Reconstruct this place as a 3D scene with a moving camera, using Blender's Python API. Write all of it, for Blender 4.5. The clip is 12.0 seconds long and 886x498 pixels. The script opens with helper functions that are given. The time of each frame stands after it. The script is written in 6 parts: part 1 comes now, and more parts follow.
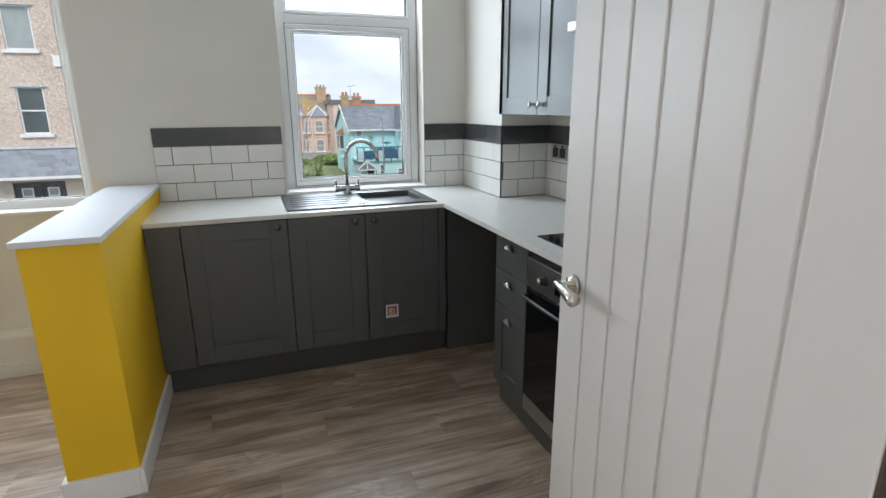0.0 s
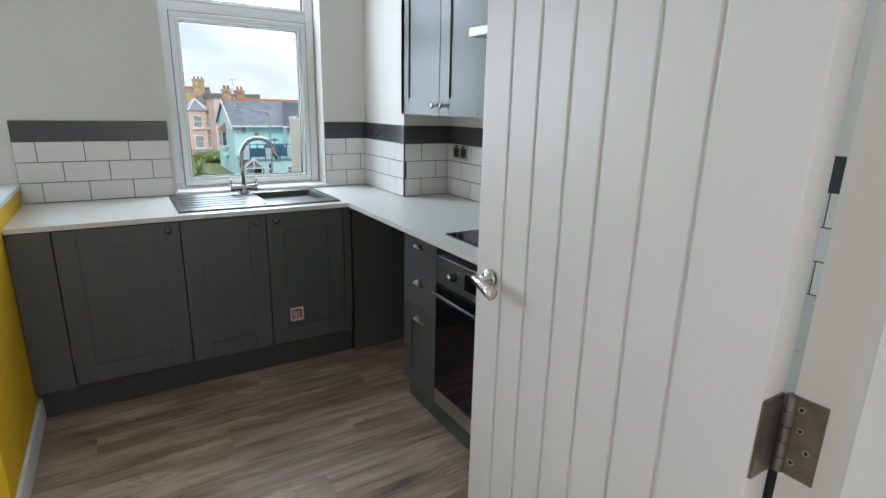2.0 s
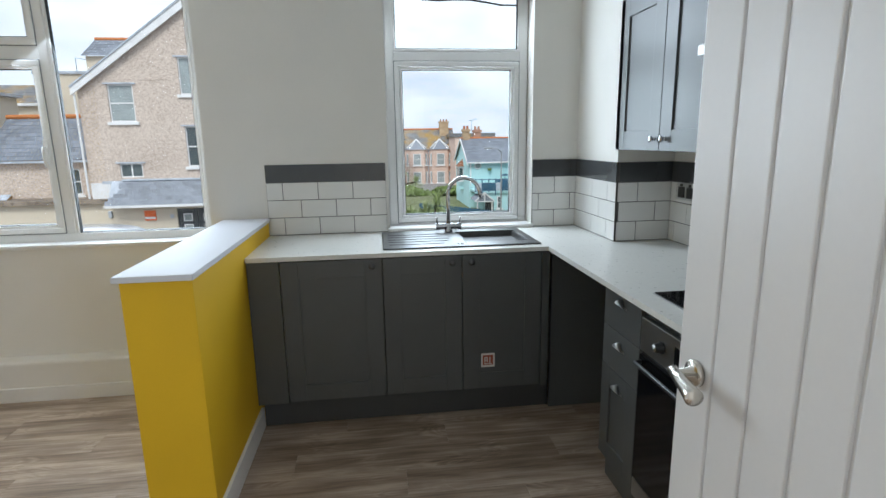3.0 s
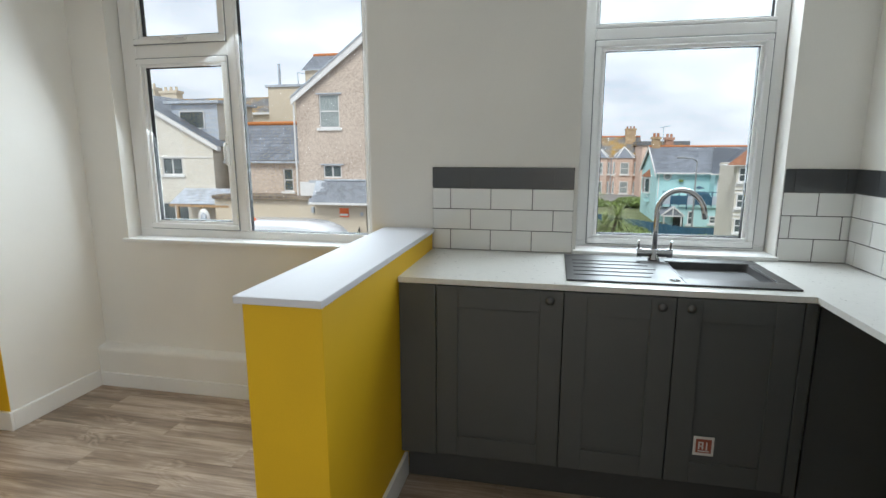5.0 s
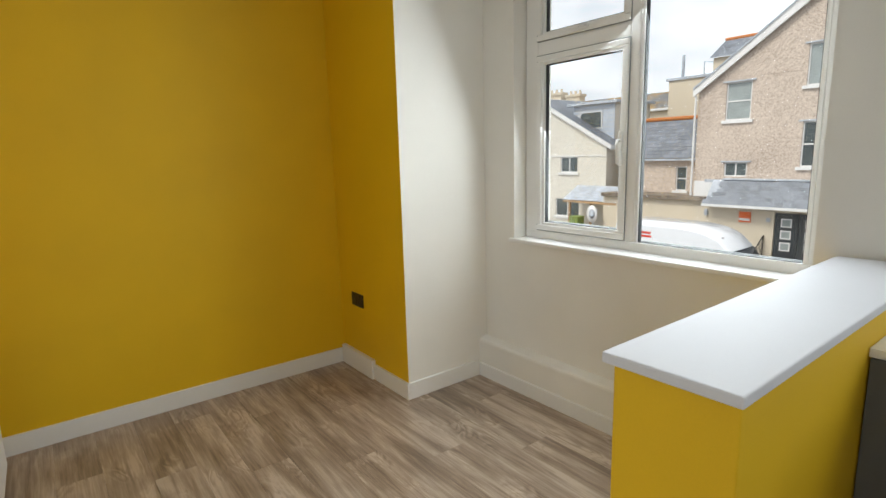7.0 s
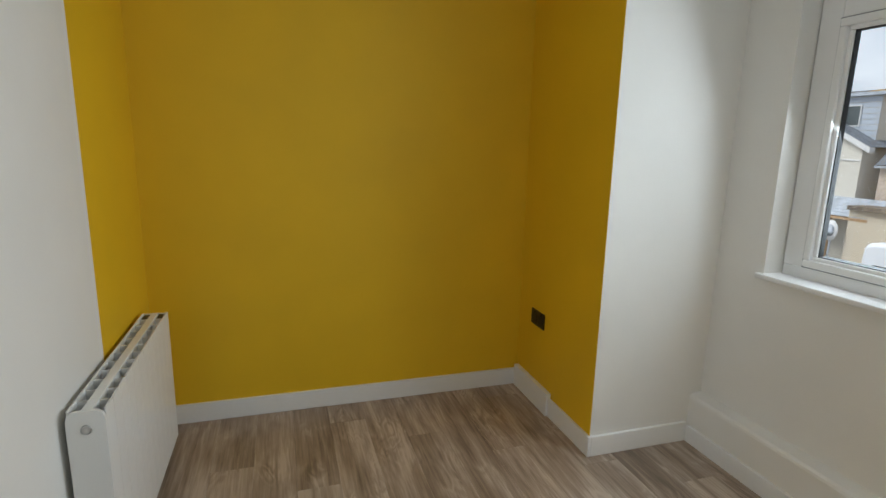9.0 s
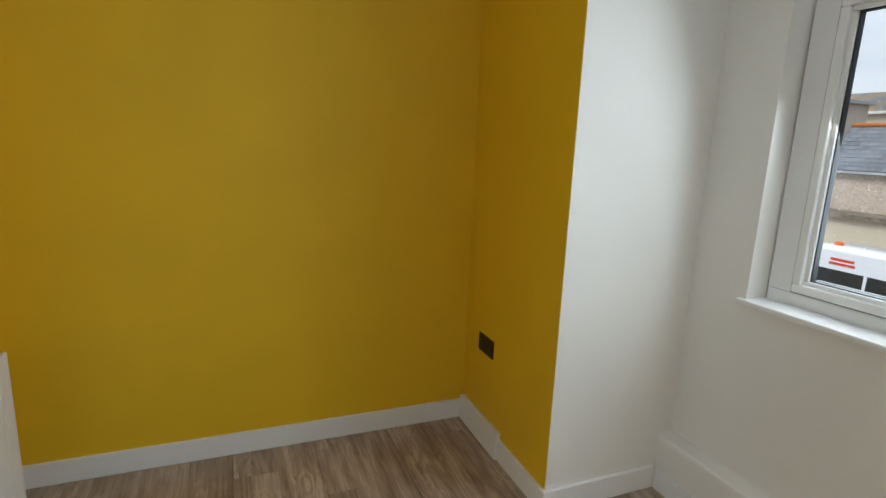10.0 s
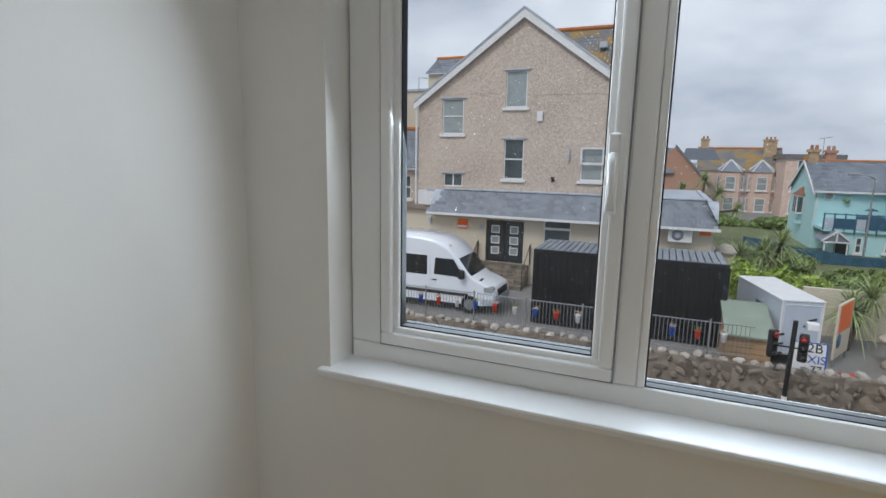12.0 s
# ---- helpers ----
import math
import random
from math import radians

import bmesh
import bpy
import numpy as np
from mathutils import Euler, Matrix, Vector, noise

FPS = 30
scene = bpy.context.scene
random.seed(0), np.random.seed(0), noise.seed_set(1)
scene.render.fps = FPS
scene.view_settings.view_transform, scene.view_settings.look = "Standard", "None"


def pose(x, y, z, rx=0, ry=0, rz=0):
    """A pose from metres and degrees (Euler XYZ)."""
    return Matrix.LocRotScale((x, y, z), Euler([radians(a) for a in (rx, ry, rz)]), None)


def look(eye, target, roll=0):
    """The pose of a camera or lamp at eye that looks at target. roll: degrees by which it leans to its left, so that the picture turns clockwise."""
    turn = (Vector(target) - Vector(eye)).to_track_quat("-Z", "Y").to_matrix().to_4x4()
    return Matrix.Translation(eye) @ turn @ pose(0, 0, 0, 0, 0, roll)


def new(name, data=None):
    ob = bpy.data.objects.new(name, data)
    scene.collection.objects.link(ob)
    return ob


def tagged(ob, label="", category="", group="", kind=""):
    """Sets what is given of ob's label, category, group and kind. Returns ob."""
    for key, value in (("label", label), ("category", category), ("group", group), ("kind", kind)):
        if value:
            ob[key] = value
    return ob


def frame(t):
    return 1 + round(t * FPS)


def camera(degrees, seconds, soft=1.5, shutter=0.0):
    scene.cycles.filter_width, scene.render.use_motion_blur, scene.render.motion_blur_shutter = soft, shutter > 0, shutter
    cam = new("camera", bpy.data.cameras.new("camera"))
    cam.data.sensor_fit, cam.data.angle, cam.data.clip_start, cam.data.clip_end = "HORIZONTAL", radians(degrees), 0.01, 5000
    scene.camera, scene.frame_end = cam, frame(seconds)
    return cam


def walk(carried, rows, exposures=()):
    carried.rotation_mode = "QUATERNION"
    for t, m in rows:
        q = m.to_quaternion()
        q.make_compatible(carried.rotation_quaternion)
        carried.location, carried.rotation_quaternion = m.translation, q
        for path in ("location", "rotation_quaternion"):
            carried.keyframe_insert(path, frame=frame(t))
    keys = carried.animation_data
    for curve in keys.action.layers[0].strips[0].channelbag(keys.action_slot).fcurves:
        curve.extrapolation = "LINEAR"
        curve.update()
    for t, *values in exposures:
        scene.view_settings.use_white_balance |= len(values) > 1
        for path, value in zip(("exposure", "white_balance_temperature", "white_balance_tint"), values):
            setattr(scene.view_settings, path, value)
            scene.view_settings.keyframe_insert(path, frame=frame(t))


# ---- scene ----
# ---- camera ----
SKY = 0.168
EXPOSURES = [(0, -0.28, 6350, 12), (1.5, -0.22, 6250, 10), (3.0, -0.32, 6150, 10), (5.0, -0.38, 6450, 10), (5.5, -0.5, 6850, 11), (6.5, -0.2, 6850, 11), (7.0, -0.3, 6900, 11), (7.5, -0.6, 6950, 12),
             (9.4, -0.6, 6300, 10), (10.0, -0.56, 6350, 10), (10.5, -0.66, 6250, 10), (11, -0.78, 6300, 12), (12, -1.02, 6200, 13)]
LAMPS = 58
HALL = 41
cam = camera(80.3, 12.0)
PATH = [
    (0, (0.088, -0.028, 1.427), (0.744, 1.788, 0.905), -0.3),
    (0.5, (0.11, -0.019, 1.413), (0.964, 1.7, 0.851), 0.0),
    (1, (0.052, -0.027, 1.419), (1.001, 1.64, 0.852), 0.9),
    (1.5, (0.015, -0.038, 1.434), (1.045, 1.584, 0.878), 1.7),
    (2, (0.02, -0.022, 1.432), (1.036, 1.62, 0.909), 1.3),
    (2.5, (0.086, 0.04, 1.423), (0.801, 1.849, 0.958), -0.9),
    (3, (0.221, 0.152, 1.443), (0.46, 2.096, 1.04), -0.9),
    (3.2, (0.261, 0.191, 1.456), (0.347, 2.147, 1.046), -0.2),
    (4.8, (0.164, 0.647, 1.396), (-0.058, 2.601, 1.031), 0.5),
    (5, (0.178, 0.727, 1.406), (-0.227, 2.65, 1.035), -0.1),
    (5.5, (0.201, 0.859, 1.418), (-0.676, 2.619, 1.052), -1.1),
    (6, (0.148, 0.932, 1.41), (-1.07, 2.475, 1.04), -1.5),
    (6.5, (0.011, 1.037, 1.405), (-1.401, 2.404, 1.035), -1.6),
    (7, (-0.087, 1.133, 1.402), (-1.649, 2.33, 1.044), -1.6),
    (7.5, (-0.15, 1.28, 1.423), (-1.888, 2.202, 1.061), -1.8),
    (7.7, (-0.182, 1.337, 1.419), (-1.988, 2.114, 1.05), -1.6),
    (9.3, (-0.701, 1.381, 1.421), (-2.572, 1.964, 1.023), 1.3),
    (9.5, (-0.786, 1.449, 1.425), (-2.649, 2.053, 1.021), 1.5),
    (10, (-0.96, 1.608, 1.419), (-2.776, 2.343, 1.016), 2.3),
    (10.5, (-1.128, 1.729, 1.409), (-2.742, 2.844, 1.015), 2.3),
    (11, (-1.318, 1.848, 1.424), (-2.477, 3.436, 1.054), 1.5),
    (11.5, (-1.422, 2.059, 1.415), (-2.315, 3.812, 1.058), 1.0),
    (12, (-1.506, 2.261, 1.432), (-2.259, 4.081, 1.085), 1.1),
]
walk(cam, [(t, look(eye, target, roll)) for t, eye, target, roll in PATH], EXPOSURES)

# ---- world, sun ----
world = bpy.data.worlds.new("sky")
scene.world = world
world.use_nodes = True
wt = world.node_tree
wt.nodes.clear()
w_out = wt.nodes.new("ShaderNodeOutputWorld")
w_bg = wt.nodes.new("ShaderNodeBackground")
w_sky = wt.nodes.new("ShaderNodeTexSky")
w_sky.sky_type, w_sky.sun_disc = "NISHITA", False
w_sky.sun_elevation, w_sky.sun_rotation = radians(50), radians(203)
w_sky.air_density, w_sky.dust_density = 1.0, 3.0
# broken cloud cover laid over the clear sky
w_geo = wt.nodes.new("ShaderNodeTexCoord")
w_map = wt.nodes.new("ShaderNodeMapping")
w_map.inputs["Scale"].default_value = (1.0, 1.0, 2.6)
w_noise = wt.nodes.new("ShaderNodeTexNoise")
w_noise.inputs["Scale"].default_value = 2.3
w_noise.inputs["Detail"].default_value = 7
w_noise.inputs["Roughness"].default_value = 0.55
w_ramp = wt.nodes.new("ShaderNodeValToRGB")
w_ramp.color_ramp.elements[0].position, w_ramp.color_ramp.elements[0].color = 0.36, (5.8, 6.3, 7.4, 1)
w_ramp.color_ramp.elements[1].position, w_ramp.color_ramp.elements[1].color = 0.66, (11.6, 11.9, 12.4, 1)
w_mix = wt.nodes.new("ShaderNodeMix")
w_mix.data_type = "RGBA"
w_mix.inputs["Factor"].default_value = 0.88
wt.links.new(w_geo.outputs["Generated"], w_map.inputs["Vector"])
wt.links.new(w_map.outputs["Vector"], w_noise.inputs["Vector"])
wt.links.new(w_noise.outputs["Fac"], w_ramp.inputs["Fac"])
wt.links.new(w_sky.outputs["Color"], w_mix.inputs["A"])
wt.links.new(w_ramp.outputs["Color"], w_mix.inputs["B"])
wt.links.new(w_mix.outputs["Result"], w_bg.inputs["Color"])
w_bg.inputs["Strength"].default_value = SKY
wt.links.new(w_bg.outputs["Background"], w_out.inputs["Surface"])

sun = new("sun", bpy.data.lights.new("sun", "SUN"))
sun.data.energy, sun.data.angle, sun.data.color = 3.0, radians(20), (1.0, 0.97, 0.92)
sun.matrix_world = look((-3, -7, 9), (0, 0, 0))


def window_light(name, x, z, w, h, y, watts, turn=0.0):
    """The sky's light that comes in at a window's opening."""
    lamp = new(name, bpy.data.lights.new(name, "AREA"))
    lamp.data.shape, lamp.data.size, lamp.data.size_y = "RECTANGLE", w, h
    lamp.data.energy, lamp.data.color = watts, (0.80, 0.915, 1.0)
    lamp.matrix_world = look((x, y, z), (x + turn, y - 1, z - 0.42))
    return lamp


# ---- materials ----
def nodes_of(name):
    m = bpy.data.materials.new(name)
    m.use_nodes = True
    nt = m.node_tree
    return m, nt, nt.nodes["Principled BSDF"]


def paint(name, color, rough=0.6, metal=0.0, vary=0.08, scale=2.5, bump=0.02, grain=180.0, spec=0.5, coat=0.0):
    """A painted or plain surface: two scales of variation and a fine relief."""
    m, nt, b = nodes_of(name)
    n, l = nt.nodes, nt.links
    tc = n.new("ShaderNodeTexCoord")
    big = n.new("ShaderNodeTexNoise")
    big.inputs["Scale"].default_value, big.inputs["Detail"].default_value = scale, 6
    fine = n.new("ShaderNodeTexNoise")
    fine.inputs["Scale"].default_value, fine.inputs["Detail"].default_value = grain, 3
    l.new(tc.outputs["Object"], big.inputs["Vector"])
    l.new(tc.outputs["Object"], fine.inputs["Vector"])
    add = n.new("ShaderNodeMath")
    add.operation = "MULTIPLY_ADD"
    add.inputs[1].default_value = 0.35
    l.new(fine.outputs["Fac"], add.inputs[0])
    l.new(big.outputs["Fac"], add.inputs[2])
    ramp = n.new("ShaderNodeValToRGB")
    lo, hi = [max(0, c * (1 - vary)) for c in color], [min(1, c * (1 + vary)) for c in color]
    ramp.color_ramp.elements[0].position, ramp.color_ramp.elements[0].color = 0.45, (*lo, 1)
    ramp.color_ramp.elements[1].position, ramp.color_ramp.elements[1].color = 0.90, (*hi, 1)
    l.new(add.outputs[0], ramp.inputs["Fac"])
    l.new(ramp.outputs["Color"], b.inputs["Base Color"])
    rr = n.new("ShaderNodeMapRange")
    rr.inputs["To Min"].default_value, rr.inputs["To Max"].default_value = max(0.02, rough - 0.07), min(1, rough + 0.07)
    l.new(big.outputs["Fac"], rr.inputs["Value"])
    l.new(rr.outputs["Result"], b.inputs["Roughness"])
    b.inputs["Metallic"].default_value = metal
    b.inputs["Specular IOR Level"].default_value = spec
    b.inputs["Coat Weight"].default_value = coat
    if bump:
        bp = n.new("ShaderNodeBump")
        bp.inputs["Strength"].default_value, bp.inputs["Distance"].default_value = min(1, bump * 10), bump * 0.05
        l.new(add.outputs[0], bp.inputs["Height"])
        l.new(bp.outputs["Normal"], b.inputs["Normal"])
    return m


def wood_floor(name):
    """Brown-grey oak planks: broad soft streaks, fine grain and scattered knots, different on each plank."""
    m, nt, b = nodes_of(name)
    n, l = nt.nodes, nt.links
    tc, info = n.new("ShaderNodeTexCoord"), n.new("ShaderNodeObjectInfo")
    off = n.new("ShaderNodeVectorMath")
    off.operation = "MULTIPLY_ADD"
    comb = n.new("ShaderNodeCombineXYZ")
    for k in range(3):
        l.new(info.outputs["Random"], comb.inputs[k])
    off.inputs[1].default_value = (37, 23, 11)
    l.new(comb.outputs[0], off.inputs[0])
    l.new(tc.outputs["Object"], off.inputs[2])

    def noise_of(stretch, scale, detail, distortion, rough=0.5):
        st = n.new("ShaderNodeMapping")
        st.inputs["Scale"].default_value = (*stretch, 1.0)
        l.new(off.outputs[0], st.inputs["Vector"])
        t = n.new("ShaderNodeTexNoise")
        t.inputs["Scale"].default_value, t.inputs["Detail"].default_value = scale, detail
        t.inputs["Distortion"].default_value, t.inputs["Roughness"].default_value = distortion, rough
        l.new(st.outputs[0], t.inputs["Vector"])
        return t.outputs["Fac"]

    def math_of(op, a, b3, c=None):
        t = n.new("ShaderNodeMath")
        t.operation = op
        for k, v in enumerate((a, b3, c)):
            if v is None:
                continue
            if isinstance(v, (int, float)):
                t.inputs[k].default_value = v
            else:
                l.new(v, t.inputs[k])
        return t.outputs[0]

    broad = noise_of((0.55, 5.0), 2.4, 4, 0.7)
    figure = noise_of((1.0, 3.4), 2.3, 2, 1.5)
    fine = noise_of((1.3, 26.0), 3.2, 5, 0.35, 0.62)
    blotch = noise_of((1.1, 1.6), 3.0, 3, 0.4)
    # the figure shows as rings only round the knots
    rings = math_of("PINGPONG", math_of("MULTIPLY", figure, 15.0), 1.0)
    near_knot = n.new("ShaderNodeMapRange")
    near_knot.inputs["From Min"].default_value, near_knot.inputs["From Max"].default_value = 0.50, 0.66
    l.new(blotch, near_knot.inputs["Value"])
    ring_part = math_of("MULTIPLY", math_of("SUBTRACT", rings, 0.5), near_knot.outputs["Result"])
    tone = math_of("MULTIPLY_ADD", fine, 0.42, math_of("MULTIPLY_ADD", broad, 0.62, 0.15))
    tone = math_of("MULTIPLY_ADD", blotch, 0.24, tone)
    tone = math_of("MULTIPLY_ADD", ring_part, 0.17, tone)
    ramp = n.new("ShaderNodeValToRGB")
    e = ramp.color_ramp.elements
    e[0].position, e[0].color = 0.55, (0.105, 0.081, 0.056, 1)
    e[1].position, e[1].color = 0.93, (0.52, 0.42, 0.335, 1)
    k = e.new(0.67)
    k.color = (0.215, 0.154, 0.109, 1)
    k = e.new(0.78)
    k.color = (0.335, 0.252, 0.187, 1)
    l.new(tone, ramp.inputs["Fac"])
    hsv = n.new("ShaderNodeHueSaturation")
    val = n.new("ShaderNodeMapRange")
    val.inputs["To Min"].default_value, val.inputs["To Max"].default_value = 0.94, 1.07
    l.new(info.outputs["Random"], val.inputs["Value"])
    l.new(val.outputs["Result"], hsv.inputs["Value"])
    l.new(ramp.outputs["Color"], hsv.inputs["Color"])
    l.new(hsv.outputs["Color"], b.inputs["Base Color"])
    b.inputs["Roughness"].default_value = 0.34
    bp = n.new("ShaderNodeBump")
    bp.inputs["Strength"].default_value, bp.inputs["Distance"].default_value = 0.22, 0.0015
    l.new(fine, bp.inputs["Height"])
    l.new(bp.outputs["Normal"], b.inputs["Normal"])
    return m


def glass_of(name, tint=(0.97, 0.99, 0.985)):
    m, nt, b = nodes_of(name)
    n, l = nt.nodes, nt.links
    tr, gl, fr, mx = (n.new(k) for k in ("ShaderNodeBsdfTransparent", "ShaderNodeBsdfGlossy", "ShaderNodeFresnel", "ShaderNodeMixShader"))
    tr.inputs["Color"].default_value = (*tint, 1)
    gl.inputs["Roughness"].default_value = 0.02
    fr.inputs["IOR"].default_value = 1.35
    l.new(fr.outputs[0], mx.inputs[0])
    l.new(tr.outputs[0], mx.inputs[1])
    l.new(gl.outputs[0], mx.inputs[2])
    l.new(mx.outputs[0], n["Material Output"].inputs["Surface"])
    return m


def speckled(name, dark, light, scale=90.0, rough=0.95, bump=0.6, stain=1.2):
    """Pebbledash, gravel and rendered rubble: speckle over slow stains."""
    m, nt, b = nodes_of(name)
    n, l = nt.nodes, nt.links
    tc = n.new("ShaderNodeTexCoord")
    v, big = n.new("ShaderNodeTexVoronoi"), n.new("ShaderNodeTexNoise")
    v.inputs["Scale"].default_value = scale
    big.inputs["Scale"].default_value, big.inputs["Detail"].default_value = stain, 7
    l.new(tc.outputs["Object"], v.inputs["Vector"])
    l.new(tc.outputs["Object"], big.inputs["Vector"])
    sep = n.new("ShaderNodeSeparateColor")
    l.new(v.outputs["Color"], sep.inputs["Color"])
    mx = n.new("ShaderNodeMath")
    mx.operation = "MULTIPLY_ADD"
    mx.inputs[1].default_value = 0.55
    l.new(big.outputs["Fac"], mx.inputs[0])
    half = n.new("ShaderNodeMath")
    half.operation = "MULTIPLY"
    half.inputs[1].default_value = 0.55
    l.new(sep.outputs[0], half.inputs[0])
    l.new(half.outputs[0], mx.inputs[2])
    ramp = n.new("ShaderNodeValToRGB")
    ramp.color_ramp.elements[0].position, ramp.color_ramp.elements[0].color = 0.15, (*dark, 1)
    ramp.color_ramp.elements[1].position, ramp.color_ramp.elements[1].color = 0.85, (*light, 1)
    l.new(mx.outputs[0], ramp.inputs["Fac"])
    l.new(ramp.outputs["Color"], b.inputs["Base Color"])
    b.inputs["Roughness"].default_value = rough
    bp = n.new("ShaderNodeBump")
    bp.inputs["Strength"].default_value, bp.inputs["Distance"].default_value = bump, 0.01
    l.new(sep.outputs[0], bp.inputs["Height"])
    l.new(bp.outputs["Normal"], b.inputs["Normal"])
    return m


def pieces(name, color, spread=0.25, rough=0.8, grain=30.0, lichen=None):
    """Slates, stones and leaves: each piece has its own tone."""
    m, nt, b = nodes_of(name)
    n, l = nt.nodes, nt.links
    geo, info, tc = n.new("ShaderNodeNewGeometry"), n.new("ShaderNodeObjectInfo"), n.new("ShaderNodeTexCoord")
    add = n.new("ShaderNodeMath")
    add.operation = "ADD"
    l.new(geo.outputs["Random Per Island"], add.inputs[0])
    l.new(info.outputs["Random"], add.inputs[1])
    fr = n.new("ShaderNodeMath")
    fr.operation = "FRACT"
    l.new(add.outputs[0], fr.inputs[0])
    noise_n = n.new("ShaderNodeTexNoise")
    noise_n.inputs["Scale"].default_value, noise_n.inputs["Detail"].default_value = grain, 5
    l.new(tc.outputs["Object"], noise_n.inputs["Vector"])
    mx = n.new("ShaderNodeMath")
    mx.operation = "MULTIPLY_ADD"
    mx.inputs[1].default_value = 0.5
    l.new(noise_n.outputs["Fac"], mx.inputs[0])
    hf = n.new("ShaderNodeMath")
    hf.operation = "MULTIPLY"
    hf.inputs[1].default_value = 0.5
    l.new(fr.outputs[0], hf.inputs[0])
    l.new(hf.outputs[0], mx.inputs[2])
    ramp = n.new("ShaderNodeValToRGB")
    ramp.color_ramp.elements[0].position, ramp.color_ramp.elements[0].color = 0.15, (*[c * (1 - spread) for c in color], 1)
    ramp.color_ramp.elements[1].position, ramp.color_ramp.elements[1].color = 0.85, (*[min(1, c * (1 + spread)) for c in color], 1)
    l.new(mx.outputs[0], ramp.inputs["Fac"])
    src = ramp.outputs["Color"]
    if lichen:
        ln = n.new("ShaderNodeTexNoise")
        ln.inputs["Scale"].default_value, ln.inputs["Detail"].default_value = 0.7, 8
        l.new(tc.outputs["Object"], ln.inputs["Vector"])
        lr = n.new("ShaderNodeValToRGB")
        lr.color_ramp.elements[0].position, lr.color_ramp.elements[1].position = 0.47, 0.66
        l.new(ln.outputs["Fac"], lr.inputs["Fac"])
        cm = n.new("ShaderNodeMix")
        cm.data_type = "RGBA"
        l.new(lr.outputs["Color"], cm.inputs["Factor"])
        l.new(src, cm.inputs["A"])
        cm.inputs["B"].default_value = (*lichen, 1)
        src = cm.outputs["Result"]
    l.new(src, b.inputs["Base Color"])
    b.inputs["Roughness"].default_value = rough
    return m


WHITE = paint("white_wall_emulsion", (0.785, 0.76, 0.71), 0.75, vary=0.03, bump=0.012, grain=240)
YELLOW = paint("mustard_yellow_emulsion", (0.75, 0.455, 0.007), 0.62, vary=0.05, bump=0.012, grain=240)
CEIL = paint("ceiling_white", (0.8, 0.8, 0.78), 0.8, vary=0.02)
GLOSS = paint("white_gloss_paint", (0.8, 0.79, 0.77), 0.32, vary=0.03, bump=0.006, grain=60)
DOOR = paint("white_satin_door_paint", (0.8, 0.79, 0.78), 0.38, vary=0.02, bump=0.008, grain=90)
UPVC = paint("white_upvc", (0.83, 0.825, 0.81), 0.42, vary=0.02, bump=0.0)
GASKET = paint("black_rubber_gasket", (0.012, 0.012, 0.013), 0.6)
OAK = wood_floor("brown_grey_oak_planks")
BASE = paint("dark_floor_underlay", (0.03, 0.025, 0.02), 0.9)
UNIT = paint("dust_grey_satin_units", (0.092, 0.096, 0.095), 0.38, vary=0.05, scale=5, bump=0.006, grain=120)
# the unit grey again, with the shade under the sink run put into its colour
UNIT_SHADED = paint("dust_grey_units_shaded", (0.06, 0.062, 0.062), 0.5, vary=0.06)
CARCASS = paint("grey_carcass_board", (0.10, 0.10, 0.10), 0.6)
WORKTOP = paint("white_flecked_laminate", (0.72, 0.71, 0.67), 0.3, vary=0.04, scale=60, bump=0.004, grain=260)
CAP = paint("white_satin_board", (0.66, 0.66, 0.69), 0.62, vary=0.03, bump=0.004, spec=0.3)
TILE = paint("white_glazed_tile", (0.78, 0.77, 0.74), 0.12, vary=0.03, bump=0.003, grain=12, coat=0.3)
BAND = paint("charcoal_glazed_tile", (0.060, 0.063, 0.066), 0.14, vary=0.1, bump=0.004, grain=14, coat=0.3)
GROUT = paint("dark_grey_grout", (0.085, 0.08, 0.075), 0.9, vary=0.2, grain=300)
STEEL = paint("brushed_stainless_steel", (0.55, 0.55, 0.54), 0.3, metal=1.0, vary=0.06, grain=220)
NICKEL = paint("satin_nickel", (0.62, 0.59, 0.54), 0.26, metal=1.0, vary=0.05, grain=160)
CHROME = paint("polished_chrome", (0.52, 0.52, 0.53), 0.12, metal=1.0, vary=0.02)
GUNMETAL = paint("dark_knob_metal", (0.12, 0.12, 0.12), 0.3, metal=0.9)
HINGE = paint("brushed_steel_hinge", (0.27, 0.26, 0.24), 0.36, metal=1.0, vary=0.2, scale=40, grain=300)
BLACKGLASS = paint("black_oven_glass", (0.006, 0.006, 0.007), 0.06, vary=0.02)
BLACK = paint("black_plastic", (0.014, 0.014, 0.014), 0.4)
COMPOSITE = paint("dark_grey_composite_sink", (0.055, 0.053, 0.052), 0.42, vary=0.2, scale=40, grain=400)
STICKER = paint("white_sticker", (0.75, 0.72, 0.68), 0.5)
STICKER_RED = paint("red_brown_print", (0.35, 0.08, 0.04), 0.5)
RADIATOR = paint("white_enamelled_aluminium", (0.8, 0.79, 0.76), 0.3, vary=0.02)
# grey for the shade line painted in round the sashes
GREYDARK = paint("shadow_gap_grey", (0.25, 0.26, 0.27), 0.5)
GLASS = glass_of("window_glass")


# ---- building helpers ----
def link(name, bm, material):
    me = bpy.data.meshes.new(name)
    bm.normal_update()
    bm.to_mesh(me)
    bm.free()
    me.materials.append(material)
    return new(name, me)


def part(name, bm, material, parent, label=""):
    """One mesh object under a thing or under a part."""
    ob = link(name, bm, material)
    ob.parent = parent
    return tagged(ob, label)


